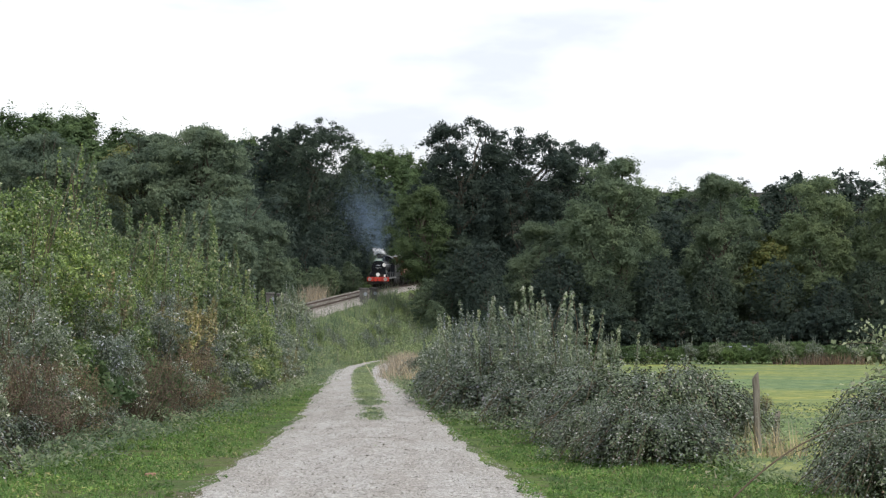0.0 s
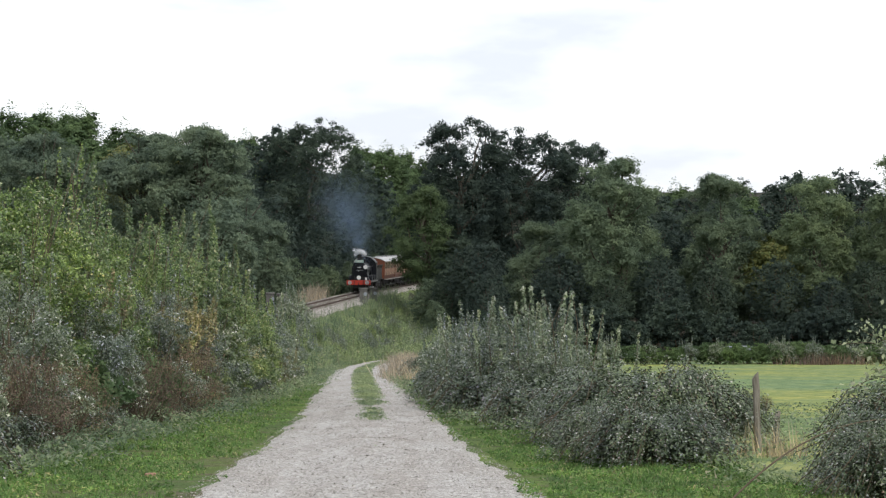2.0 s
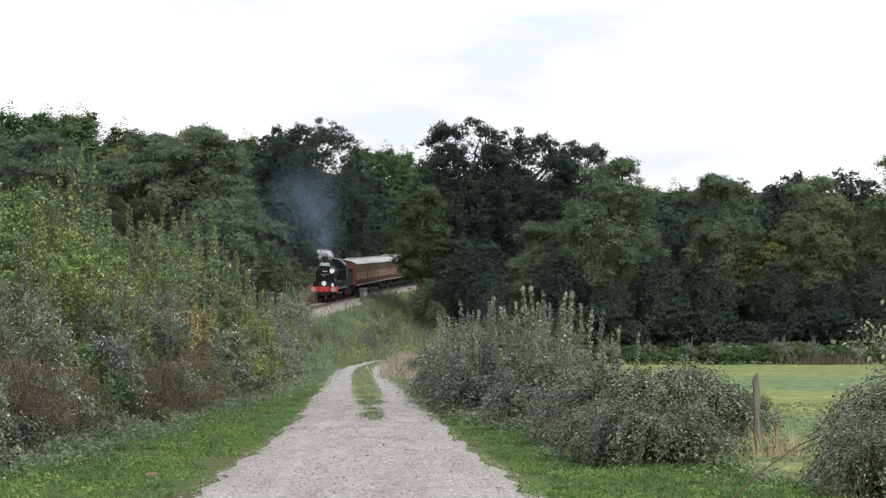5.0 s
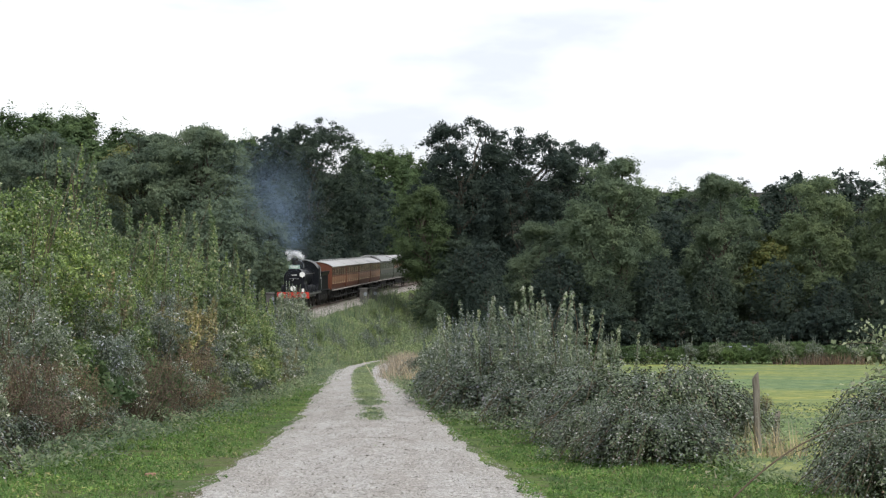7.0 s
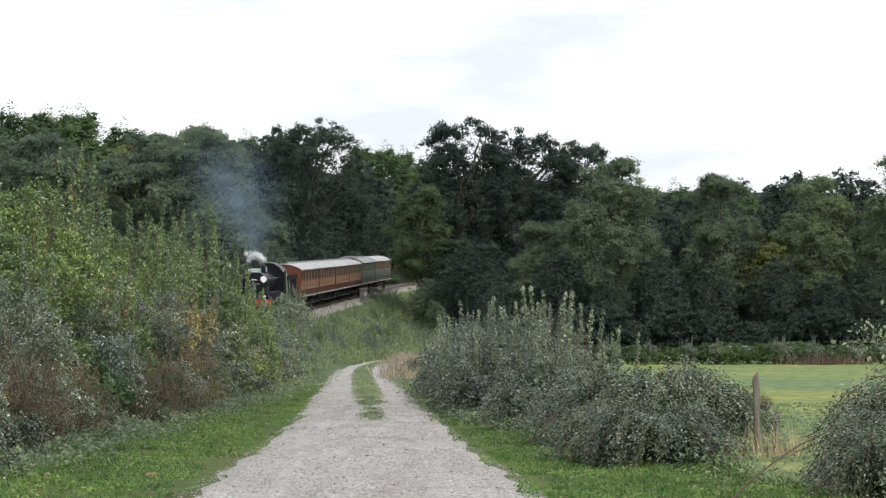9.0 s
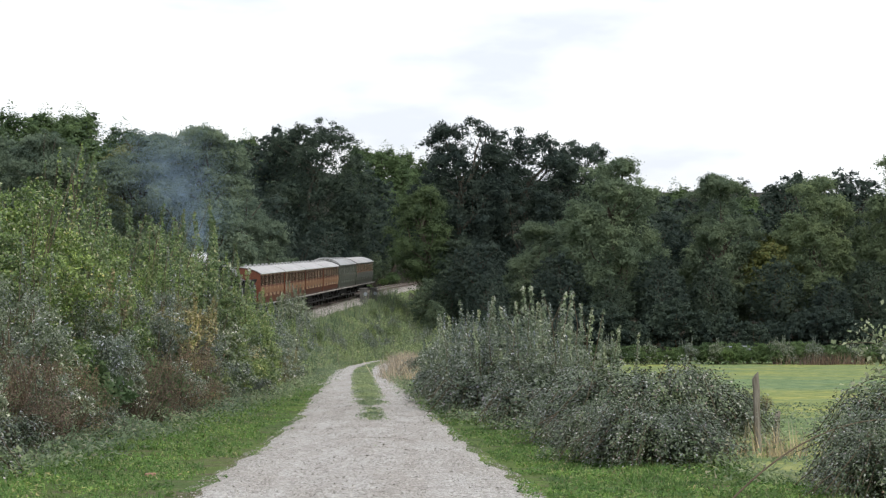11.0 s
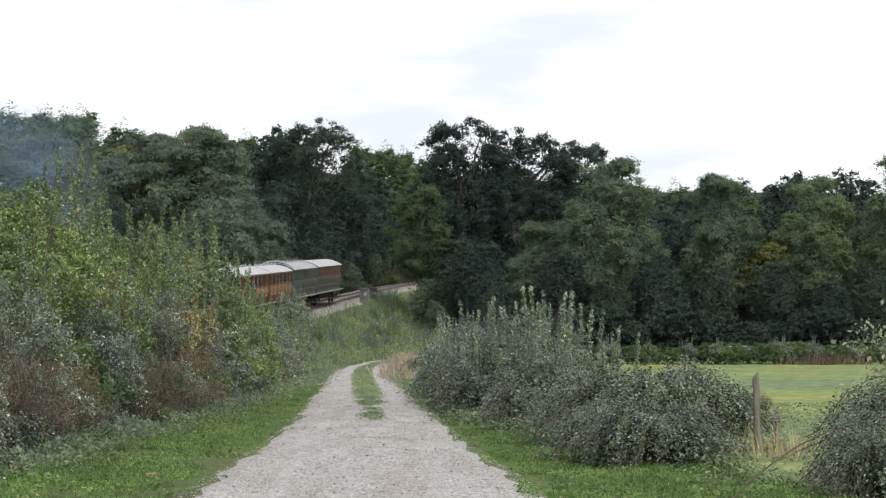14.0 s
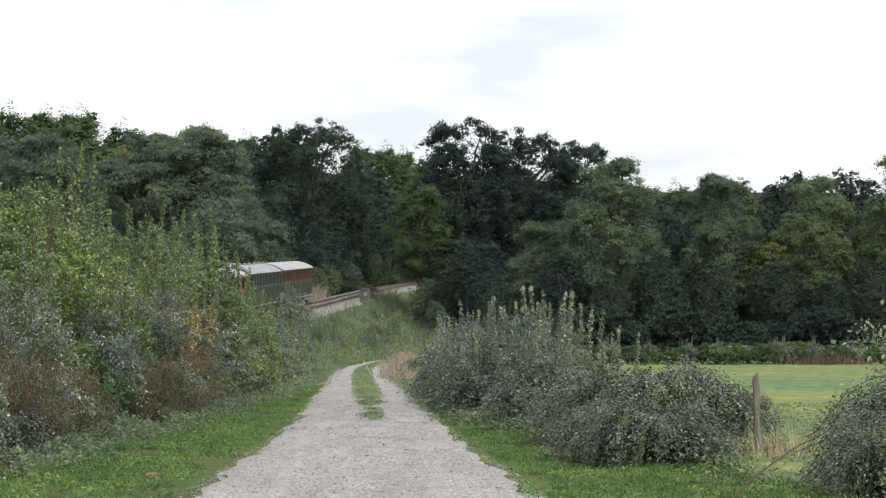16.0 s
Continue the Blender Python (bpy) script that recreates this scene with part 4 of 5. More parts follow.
    for x, y, s in ((-9.3, 140, 0.80), (-8.8, 144, 0.52), (-8.7, 137, 0.5), (-9.6, 147, 0.45)):
        L.append((x, y, rng.uniform(0, 360), s))
    holly = shrub("holly_bush", 43, 3.4, 2.0, 6000, 0.17, 0.12, "oak", "dark evergreen bush in the shade of the wood", 34, (0.2, 0.36), 0.1, corners=3)
    scatter(holly, [(x, 163.5 + rng.normal(0, 1.2), rng.uniform(0, 360), rng.uniform(0.65, 1.35)) for x in np.arange(3.5, 44, 1.7)] +
            [(track_x(y) - rng.uniform(8.5, 11), y, rng.uniform(0, 360), rng.uniform(0.8, 1.2)) for y in np.arange(190, 330, 9)])
    # the hedge across the far side of the field
    for x in np.arange(5.0, 38, 0.95):
        D.append((x, 143.5 + rng.normal(0, 0.5), rng.uniform(0, 360), rng.uniform(0.50, 0.76)))
    for x in (6.2, 8.5, 10.4, 13, 15.5, 17.4, 21, 21.6, 23.5, 26, 28.2, 31, 33.5):
        L.append((x, 143.0, rng.uniform(0, 360), rng.uniform(0.34, 0.46)))
    scatter(sallow, [v for v in L if v[1] < 54 and v[0] < 0])
    scatter(sallow_far, [v for v in L if not (v[1] < 54 and v[0] < 0)])
    scatter(alder, [v for v in A if v[1] < 54])
    scatter(alder_far, [v for v in A if v[1] >= 54])
    scatter(dark, D)
    scatter(rust, R)
    scatter(gold, G)


hedges()


# ---------------------------------------------------------------- grasses and weeds
def grasses():
    rng = np.random.default_rng(51)
    # near verges: low turf, thin where the soil is bare
    n = 200000
    y = 20 + 75 * rng.random(n) ** 2.0
    left = rng.random(n) < 0.55
    e = np.array([lane_x(v) for v in y])
    h = np.array([lane_half(v) for v in y])
    x = np.where(left, e - h + 0.35 - 4.4 * rng.random(n), e + h - 0.35 + 3.2 * rng.random(n))
    d = np.abs(x - e) - h
    bare = np.array([noise.noise(Vector((a * 0.9, b * 0.45, 4))) + 0.5 * noise.noise(Vector((a * 3, b * 1.5, 9))) for a, b in zip(x, y)])
    keep = bare + np.clip(d * 1.0 - 0.02, -0.55, 0.30) > rng.uniform(-0.08, 0.34, n)
    xy = np.column_stack([x, y])[keep]
    hh = 0.025 + 0.055 * np.clip(d[keep] / 2.0, 0, 1) + 0.03 * np.maximum(0, bare[keep])
    carpet("verge_turf", xy, 0.06, 0.05, 0.022, "grass", 52, "short green verge turf with bare patches along the lane", "grass", hh, floor=verge_z)
    m = rng.random(len(xy)) < 0.30
    blades("verge_grass", xy[m], 0.085, 0.014, "grass", 57, 0.6, "scattered longer grass blades on the verge")
    tall = (np.array([noise.noise(Vector((a * 1.1, b * 0.5, 12))) for a, b in xy]) + np.clip(d[keep] - 1.2, -0.6, 0.3)) > 0.34
    blades("verge_tufts", xy[tall], 0.13, 0.016, "grass", 59, 0.8, "tufts of longer green grass on the verge")
    # grown-up grass between the wheel tracks
    n = 52000
    y = 30 + 120 * rng.random(n) ** 1.1
    wave = np.array([noise.noise(Vector((v * 0.30, 0, 7))) + 0.6 * noise.noise(Vector((v * 1.1, 4, 2))) for v in y])
    full = np.clip((y - 40) / 24 + 0.75 * wave - 0.12, 0, 1)
    o = rng.normal(0, 1, n) * (0.07 + 0.13 * full)
    keep = (rng.random(n) < full) & (np.abs(o) < 0.48)
    y, o = y[keep], o[keep]
    x = np.array([lane_x(v) + 0.12 + 0.10 * noise.noise(Vector((v * 0.5, 8, 1))) for v in y]) + o
    xy = np.column_stack([x, y])
    carpet("lane_centre_grass", xy, 0.14, 0.055, 0.026, "herb", 53, "strip of grass between the lane's wheel tracks", "grass", np.full(len(xy), 0.06), floor=lane_z)
    # lush weeds along the foot of both hedges
    n = 42000
    y = 24 + 125 * rng.random(n)
    left = rng.random(n) < 0.6
    e = np.array([lane_x(v) for v in y])
    x = np.where(left, np.minimum(-5.0, e - 2.1) + rng.normal(0, 0.45, n), np.interp(y, [24, 33, 45, 70, 100, 140], [3.9, 2.3, 0.6, -0.8, -1.8, -1.4]) + rng.normal(0, 0.35, n))
    hh = 0.32 + 0.25 * np.array([noise.noise(Vector((a * 1.2, b * 0.5, 3))) for a, b in zip(x, y)])
    carpet("hedge_foot_weeds", np.column_stack([x, y]), 0.3, 0.075, 0.035, "herb", 54, "lush nettles and weeds at the hedge foot", "weeds", np.maximum(hh, 0.08))
    # rank herbs on the embankment, in uneven clumps
    n = 170000
    y = rng.uniform(84, 238, n)
    t = np.array([track_x(v) for v in y])
    off = np.where(y > 206, 2.3, 2.95) + 10.5 * rng.random(n) ** 0.9
    x = t + off
    lx = np.array([lane_x(min(v, 158)) - lane_half(v) - 0.35 for v in y])
    keep = (x < lx) | (y > 158)
    xy, off = np.column_stack([x, y])[keep], off[keep]
    xy_bank = xy
    lump = np.array([noise.noise(Vector((a * 0.55, b * 0.22, 2))) + 0.6 * noise.noise(Vector((a * 1.4, b * 0.6, 5))) for a, b in xy])
    hh = (0.25 + 0.75 * np.clip((off - 3.2) / 2.5, 0, 1)) * (0.75 + 0.9 * lump)
    carpet("embankment_herbs", xy, 0.5, 0.125, 0.07, "herb", 55, "rank grass and willowherb covering the embankment", "weeds", np.maximum(hh, 0.08), loose=0.45)
    n = 18000
    y = 28 + 30 * rng.random(n) ** 0.8
    x = np.interp(y, [28, 50, 150], [4.6, 3.4, 3.0]) + 34 * rng.random(n) * y / 150
    w = np.array([noise.noise(Vector((a * 0.12, b * 0.05, 6))) + 0.5 * noise.noise(Vector((a * 0.5, b * 0.2, 1))) for a, b in zip(x, y)])
    keep = w > rng.uniform(-0.5, 0.4, n)
    xy = np.column_stack([x, y])[keep]
    carpet("pasture_weeds", xy, 0.07, 0.09, 0.04, "herb", 56, "uneven patches of longer pasture grass in the field", "grass", 0.03 + 0.05 * np.maximum(0, w[keep]))
    m = rng.random(len(off)) < 0.07
    blades("embankment_stalks", xy_bank[m], 1.15, 0.045, "herb", 58, 0.22, "tall willowherb stalks standing on the embankment", "weeds")
    # dry grass
    def tuft(cx, cy, sx, sy, m, h, seed, label, mat="straw"):
        xy = np.column_stack([rng.normal(cx, sx, m), rng.normal(cy, sy, m)])
        blades("dry_grass_tuft", xy, h, 0.010 + cy * 0.00020, mat, seed, 0.30, label)
    tuft(-1.65, 102, 0.4, 6, 2800, 0.95, 61, "tuft of bleached dry grass where the lane bends")
    tuft(-1.0, 84, 0.22, 3, 500, 0.65, 62, "tuft of bleached dry grass beside the hedge")
    tuft(4.65, 31.3, 0.28, 0.4, 130, 0.42, 63, "dry grass stalks round the fence post")
    tuft(-12.4, 213, 0.5, 6, 1500, 1.5, 64, "tall tawny dry grass beyond the railway line")
    tuft(24.2, 141.9, 1.2, 0.2, 520, 0.7, 65, "dead reddish stalks at the far hedge", "reed")


grasses()


def post(h, r, seed):
    rng = np.random.default_rng(seed)
    bm = bmesh.new()
    tube(bm, (0, 0, -0.4), (0, 0, h), r, r * 0.88, 10)
    bmesh.ops.subdivide_edges(bm, edges=[e for e in bm.edges if abs(e.verts[0].co.z - e.verts[1].co.z) > 0.3], cuts=6)
    for v in bm.verts:
        v.co += Vector(noise.noise_vector(v.co * 5)) * 0.012
        if v.co.z > h - 0.01:
            v.co.z += 0.06 * v.co.x / r
    ob = part("fence_post", bm, "post")
    return tagged(ob, "weathered grey round wooden fence post in brambles", "fence post", "field fence posts")


p1 = post(1.12, 0.055, 1)
put(p1, 4.52, 32.4, 0)
p1.rotation_euler = (0.02, -0.04, 0)
p2 = copy_thing(p1, pose(5.1, 35.0, ground_z(5.1, 35.0) - 0.65, 3, 4, 60))
p3 = copy_thing(p1, pose(2.9, 48.0, ground_z(2.9, 48.0) - 0.1, 0, 2, 30))


def arching_cane(p0, p1, p2, r, label):
    bm = bmesh.new()
    pts = [Vector(p0).lerp(Vector(p1), s).lerp(Vector(p1).lerp(Vector(p2), s), s) for s in np.linspace(0, 1, 15)]
    for i, (a, b) in enumerate(zip(pts, pts[1:])):
        tube(bm, a, b, r * (1 - i * 0.04), r * (1 - (i + 1) * 0.04), 6, False)
    return tagged(part("bramble_cane", bm, "stem"), label, "bramble cane")


arching_cane((2.75, 22.0, ground_z(2.75, 22.0)), (3.65, 22.4, -0.08), (4.75, 23.4, -0.22), 0.012, "long bare bramble cane arching over the verge")
arching_cane((4.6, 27.0, -0.55), (5.0, 26.6, 0.25), (5.4, 26.8, -0.05), 0.007, "thin bramble cane arching above the field's edge")


def overhang():
    """A leafy branch that reaches in from a tree beside the field gate."""
    rng = np.random.default_rng(77)
    t = new("hazel_branch")
    bm = bmesh.new()
    P = []
    root = Vector((6.6, 25.0, ground_z(6.6, 25.0)))
    limb(bm, root, (5.75, 25.0, 0.4), 0.03, 0.02, rng, 4, 6)
    for e in ((4.62, 25.0, 0.66), (4.40, 25.2, 0.48), (4.7, 24.8, 0.22), (5.0, 25.0, 0.95), (4.5, 25.1, -0.02), (5.1, 24.9, 0.6), (4.42, 24.9, -0.38), (4.8, 25.2, -0.2)):
        limb(bm, (5.75, 25.0, 0.35), e, 0.012, 0.003, rng, 4, 5)
        a, b = np.array((5.75, 25.0, 0.35)), np.array(e)
        u = rng.uniform(0.2, 1.02, (150, 1))
        P.append(a + (b - a) * u + rng.normal(0, 0.055, (150, 3)))
    P = np.vstack(P)
    part("bough", bm, "stem", t)
    fo = new("foliage", leaves("foliage", P, rng.normal(0, 0.4, P.shape) + np.array([0, -0.3, 0.8]), 0.06, 0.042, "shoot", rng, 4, 0.3))
    fo.parent = t
    tagged(t, "slender hazel branch with pale leaves reaching over the hedge", "branch")


overhang()


def trough():
    """A galvanised trailer-tank whose top shows over the far hedge."""
    t = new("water_tank")
    part("tank", box(bmesh.new(), -0.85, 0.85, -0.5, 0.5, 0.9, 1.62, 0.06), "zinc", t)
    part("lid", box(bmesh.new(), -0.9, 0.9, -0.55, 0.55, 1.62, 1.68, 0.02), "zinc", t)
    for x in (-0.7, 0.7):
        for y in (-0.4, 0.4):
            part("leg", box(bmesh.new(), x - 0.05, x + 0.05, y - 0.05, y + 0.05, 0, 0.9), "zinc", t)
    put(t, 19.2, 146.2, 8, 0.9, 0.45)
    tagged(t, "pale grey galvanised water tank behind the far hedge", "water tank")


trough()


def half_brick():
    bm = box(bmesh.new(), -0.06, 0.06, -0.05, 0.05, -0.01, 0.06, 0.012)
    for v in bm.verts:
        v.co += Vector(noise.noise_vector(v.co * 9)) * 0.012
    ob = tagged(part("half_brick", bm, "brick"), "broken reddish half brick lying on the verge", "brick")
    put(ob, -3.5, 27.0, 25)


half_brick()


# ---------------------------------------------------------------- the train
def wheelset(name, y, r, parent, gauge=0.72, spokes=10):
    """One axle with its two spoked wheels, turning about its own centre."""
    bm = bmesh.new()
    tube(bm, (-gauge, 0, 0), (gauge, 0, 0), 0.07, seg=8)
    for s in (-1, 1):
        x = s * gauge
        n = 24
        ring = []
        for i in range(n):
            a = 2 * math.pi * i / n
            c, d = math.cos(a), math.sin(a)
            ring.append([bm.verts.new((x + dx, c * rr, d * rr)) for dx, rr in ((-0.06, r), (0.06, r), (0.06, r - 0.09), (-0.06, r - 0.09))])
        for i in range(n):
            p, q = ring[i], ring[(i + 1) % n]
            for j in range(4):
                bm.faces.new((p[j], p[(j + 1) % 4], q[(j + 1) % 4], q[j]))
        tube(bm, (x - 0.08, 0, 0), (x + 0.1, 0, 0), 0.14, seg=10)
        for i in range(spokes):
            a = 2 * math.pi * i / spokes
            tube(bm, (x, 0.1 * math.cos(a), 0.1 * math.sin(a)), (x, (r - 0.07) * math.cos(a), (r - 0.07) * math.sin(a)), 0.035, 0.028, 5, False)
    bmesh.ops.recalc_face_normals(bm, faces=bm.faces)
    ob = part(name, bm, "tyre", parent)
    ob.matrix_basis = pose(0, y, r)
    WHEELS.append((ob, y, r))
    return ob


WHEELS = []


def buffers(parent, y, out):
    for s in (-1, 1):
        bm = tube(bmesh.new(), (s * 0.86, y, 1.05), (s * 0.86, y + out * 0.42, 1.05), 0.075, 0.06, 10)
        tube(bm, (s * 0.86, y + out * 0.42, 1.05), (s * 0.86, y + out * 0.47, 1.05), 0.2, 0.2, 16)
        part("buffer", bm, "steel", parent)


def locomotive():
    """Inside-cylinder six-coupled engine; +y is forward, the front beam at y = 4.4."""
    t = new("steam_locomotive")
    part("frame", box(box(bmesh.new(), -0.62, 0.62, -4.3, 4.3, 0.55, 1.2), -0.5, 0.5, 2.6, 3.9, 1.2, 1.62), "soot", t)
    part("running_plate", box(bmesh.new(), -1.18, 1.18, -4.4, 4.42, 1.2, 1.27, 0.01), "black", t)
    for s in (-1, 1):
        part("valance", box(bmesh.new(), s * 1.17 - 0.015, s * 1.17 + 0.015, -4.4, 4.4, 1.06, 1.2), "steel", t, "edge of the footplate with a pale lining")
    part("buffer_beam", box(bmesh.new(), -1.2, 1.2, 4.42, 4.5, 0.82, 1.28, 0.012), "red", t, "red-painted buffer beam")
    buffers(t, 4.5, 1)
    bm = tube(bmesh.new(), (0, 4.5, 1.02), (0, 4.78, 0.98), 0.05, seg=8)
    tube(bm, (0, 4.72, 0.98), (0, 4.75, 0.55), 0.04, seg=8)
    part("coupling", bm, "soot", t)
    for s in (-1, 1):
        part("guard_iron", box(bmesh.new(), s * 0.72 - 0.03, s * 0.72 + 0.03, 4.2, 4.3, 0.12, 0.9), "soot", t)
        part("brake_hose", tube(bmesh.new(), (s * 0.45, 4.55, 1.25), (s * 0.45, 4.62, 0.7), 0.035, seg=6), "soot", t)
    # smokebox with wings, boiler, firebox
    bm = bmesh.new()
    out = [(-0.98, 1.27), (0.98, 1.27), (0.86, 1.55)] + arc(0, 2.3, 0.79, -20, 200, 22) + [(-0.86, 1.55)]
    extrude(bm, out, 2.75, 3.75)
    part("smokebox", bm, "black", t)
    bm = tube(bmesh.new(), (0, 3.75, 2.28), (0, 3.83, 2.28), 0.66, 0.6, 28)
    tube(bm, (0, 3.83, 2.28), (0, 3.87, 2.28), 0.2, 0.05, 16)
    part("smokebox_door", bm, "black", t)
    bm = tube(bmesh.new(), (-0.35, 3.86, 2.28), (0.35, 3.86, 2.28), 0.02, seg=6)
    tube(bm, (0, 3.86, 2.28), (0.13, 3.92, 2.13), 0.02, seg=6)
    part("door_handle", bm, "steel", t)
    bm = box(bmesh.new(), -0.24, 0.24, 3.84, 3.87, 2.50, 2.62)
    part("number_plate", bm, "black", t)
    for i in range(5):
        part("plate_bar", box(bmesh.new(), -0.19 + i * 0.08, -0.14 + i * 0.08, 3.87, 3.878, 2.525, 2.6), "white", t)
    bm = tube(bmesh.new(), (0, -1.6, 2.3), (0, 2.75, 2.3), 0.70, 0.70, 28)
    for y in (-0.6, 0.5, 1.6):
        tube(bm, (0, y, 2.3), (0, y + 0.06, 2.3), 0.712, 0.712, 28)
    part("boiler", bm, "black", t)
    bm = extrude(bmesh.new(), [(-0.72, 1.27), (0.72, 1.27)] + arc(0, 2.3, 0.73, 0, 180, 18), -3.0, -1.6)
    part("firebox", bm, "black", t)
    bm = tube(bmesh.new(), (0, 3.25, 3.0), (0, 3.25, 3.2), 0.30, 0.21, 20)
    tube(bm, (0, 3.25, 3.2), (0, 3.25, 3.72), 0.19, 0.22, 20)
    tube(bm, (0, 3.25, 3.72), (0, 3.25, 3.82), 0.285, 0.27, 20)
    part("chimney", bm, "soot", t)
    bm = tube(bmesh.new(), (0, 0.5, 2.9), (0, 0.5, 3.32), 0.34, 0.32, 20)
    bmesh.ops.create_uvsphere(bm, u_segments=20, v_segments=10, radius=0.33, matrix=Matrix.Translation((0, 0.5, 3.32)))
    part("dome", bm, "black", t)
    bm = tube(bmesh.new(), (0, -1.9, 3.0), (0, -1.9, 3.35), 0.12, 0.09, 12)
    part("safety_valve", bm, "steel", t)
    for s in (-1, 1):
        bm = tube(bmesh.new(), (s * 0.80, -3.0, 2.62), (s * 0.80, 3.3, 2.62), 0.022, seg=6)
        part("handrail", bm, "steel", t)
        part("steam_pipe", tube(bmesh.new(), (s * 0.9, 1.6, 1.5), (s * 0.72, 2.9, 2.1), 0.045, seg=8), "steel", t)
        for y in (2.0, -0.4, -2.6):
            bm = extrude(bmesh.new(), arc(0, 0, 0.5, 0, 180, 14), s * 0.95 - 0.2, s * 0.95 + 0.2)
            bmesh.ops.rotate(bm, verts=bm.verts, matrix=Matrix.Rotation(radians(90), 3, 'Z'))
            bmesh.ops.translate(bm, verts=bm.verts, vec=(0, y, 1.26))
            part("splasher", bm, "black", t)
        part("sand_pipe", tube(bmesh.new(), (s * 0.75, 2.9, 1.2), (s * 0.75, 2.75, 0.2), 0.02, seg=6), "soot", t)
        part("footstep", box(bmesh.new(), s * 1.08 - 0.09, s * 1.08 + 0.09, -3.9, -3.55, 0.45, 0.5), "soot", t)
        part("footstep", box(bmesh.new(), s * 1.08 - 0.09, s * 1.08 + 0.09, 3.3, 3.6, 0.45, 0.5), "soot", t)
    # cab
    for s in (-1, 1):
        bm = box(bmesh.new(), s * 1.14 - 0.02, s * 1.14 + 0.02, -3.55, -2.75, 1.27, 3.05)
        box(bm, s * 1.14 - 0.02, s * 1.14 + 0.02, -4.3, -3.55, 1.27, 2.15)
        part("cab_side", bm, "black", t)
        part("cab_pillar", tube(bmesh.new(), (s * 1.13, -4.2, 2.1), (s * 1.13, -4.2, 3.1), 0.03, seg=8), "steel", t)
    roof = arc(0, 2.35, 1.32, 30, 150, 20)
    bm = extrude(bmesh.new(), [(-1.16, 1.27), (1.16, 1.27), (1.16, 3.0)] + [(x * 0.985, z - 0.03) for x, z in roof] + [(-1.16, 3.0)], -2.78, -2.72)
    part("cab_front", bm, "black", t)
    bm = extrude(bmesh.new(), roof + [(x * 0.97, z - 0.05) for x, z in roof[::-1]], -4.4, -2.6)
    part("cab_roof", bm, "black", t)
    bm = extrude(bmesh.new(), [(x * 1.02, z + 0.012) for x, z in roof] + [(x * 0.97, z - 0.05) for x, z in roof[::-1]], -2.64, -2.58)
    part("cab_beading", bm, "steel", t, "bright steel beading round the cab front")
    for s in (-1, 1):
        bm = tube(bmesh.new(), (s * 0.72, -2.73, 2.95), (s * 0.72, -2.70, 2.95), 0.2, seg=18)
        part("spectacle_glass", bm, "glass", t)
    # headcode discs and headboard
    for x, y, z in ((-0.62, 3.84, 2.60), (0.0, 4.44, 1.55)):
        bm = tube(bmesh.new(), (x, y + 0.06, z), (x, y + 0.09, z), 0.205, 0.205, 24)
        tube(bm, (x, y, z - 0.25), (x, y + 0.06, z - 0.1), 0.03, seg=6)
        part("headcode_disc", bm, "white", t, "white enamel headcode disc")
    part("headboard", box(bmesh.new(), -0.42, 0.42, 3.72, 3.76, 3.02, 3.30, 0.02), "board", t, "pale green headboard on the smokebox")
    for i, w in enumerate((0.30, 0.24)):
        part("headboard_bar", box(bmesh.new(), -w, w, 3.76, 3.765, 3.19 - i * 0.1, 3.23 - i * 0.1), "white", t)
    part("lamp", box(bmesh.new(), -0.8, -0.62, 4.2, 4.36, 1.27, 1.55, 0.02), "white", t, "white lamp on its iron")
    for y in (2.0, -0.4, -2.6):
        wheelset("driving_wheels", y, 0.785, t, spokes=14)
    for s in (-1, 1):
        rod = part("coupling_rod", box(bmesh.new(), s * 0.88 - 0.03, s * 0.88 + 0.03, -2.7, 2.1, -0.06, 0.06, 0.015), "steel", t)
        RODS.append((rod, s))
    return tagged(t, "black steam engine with red buffer beam and white discs", "locomotive")


RODS = []


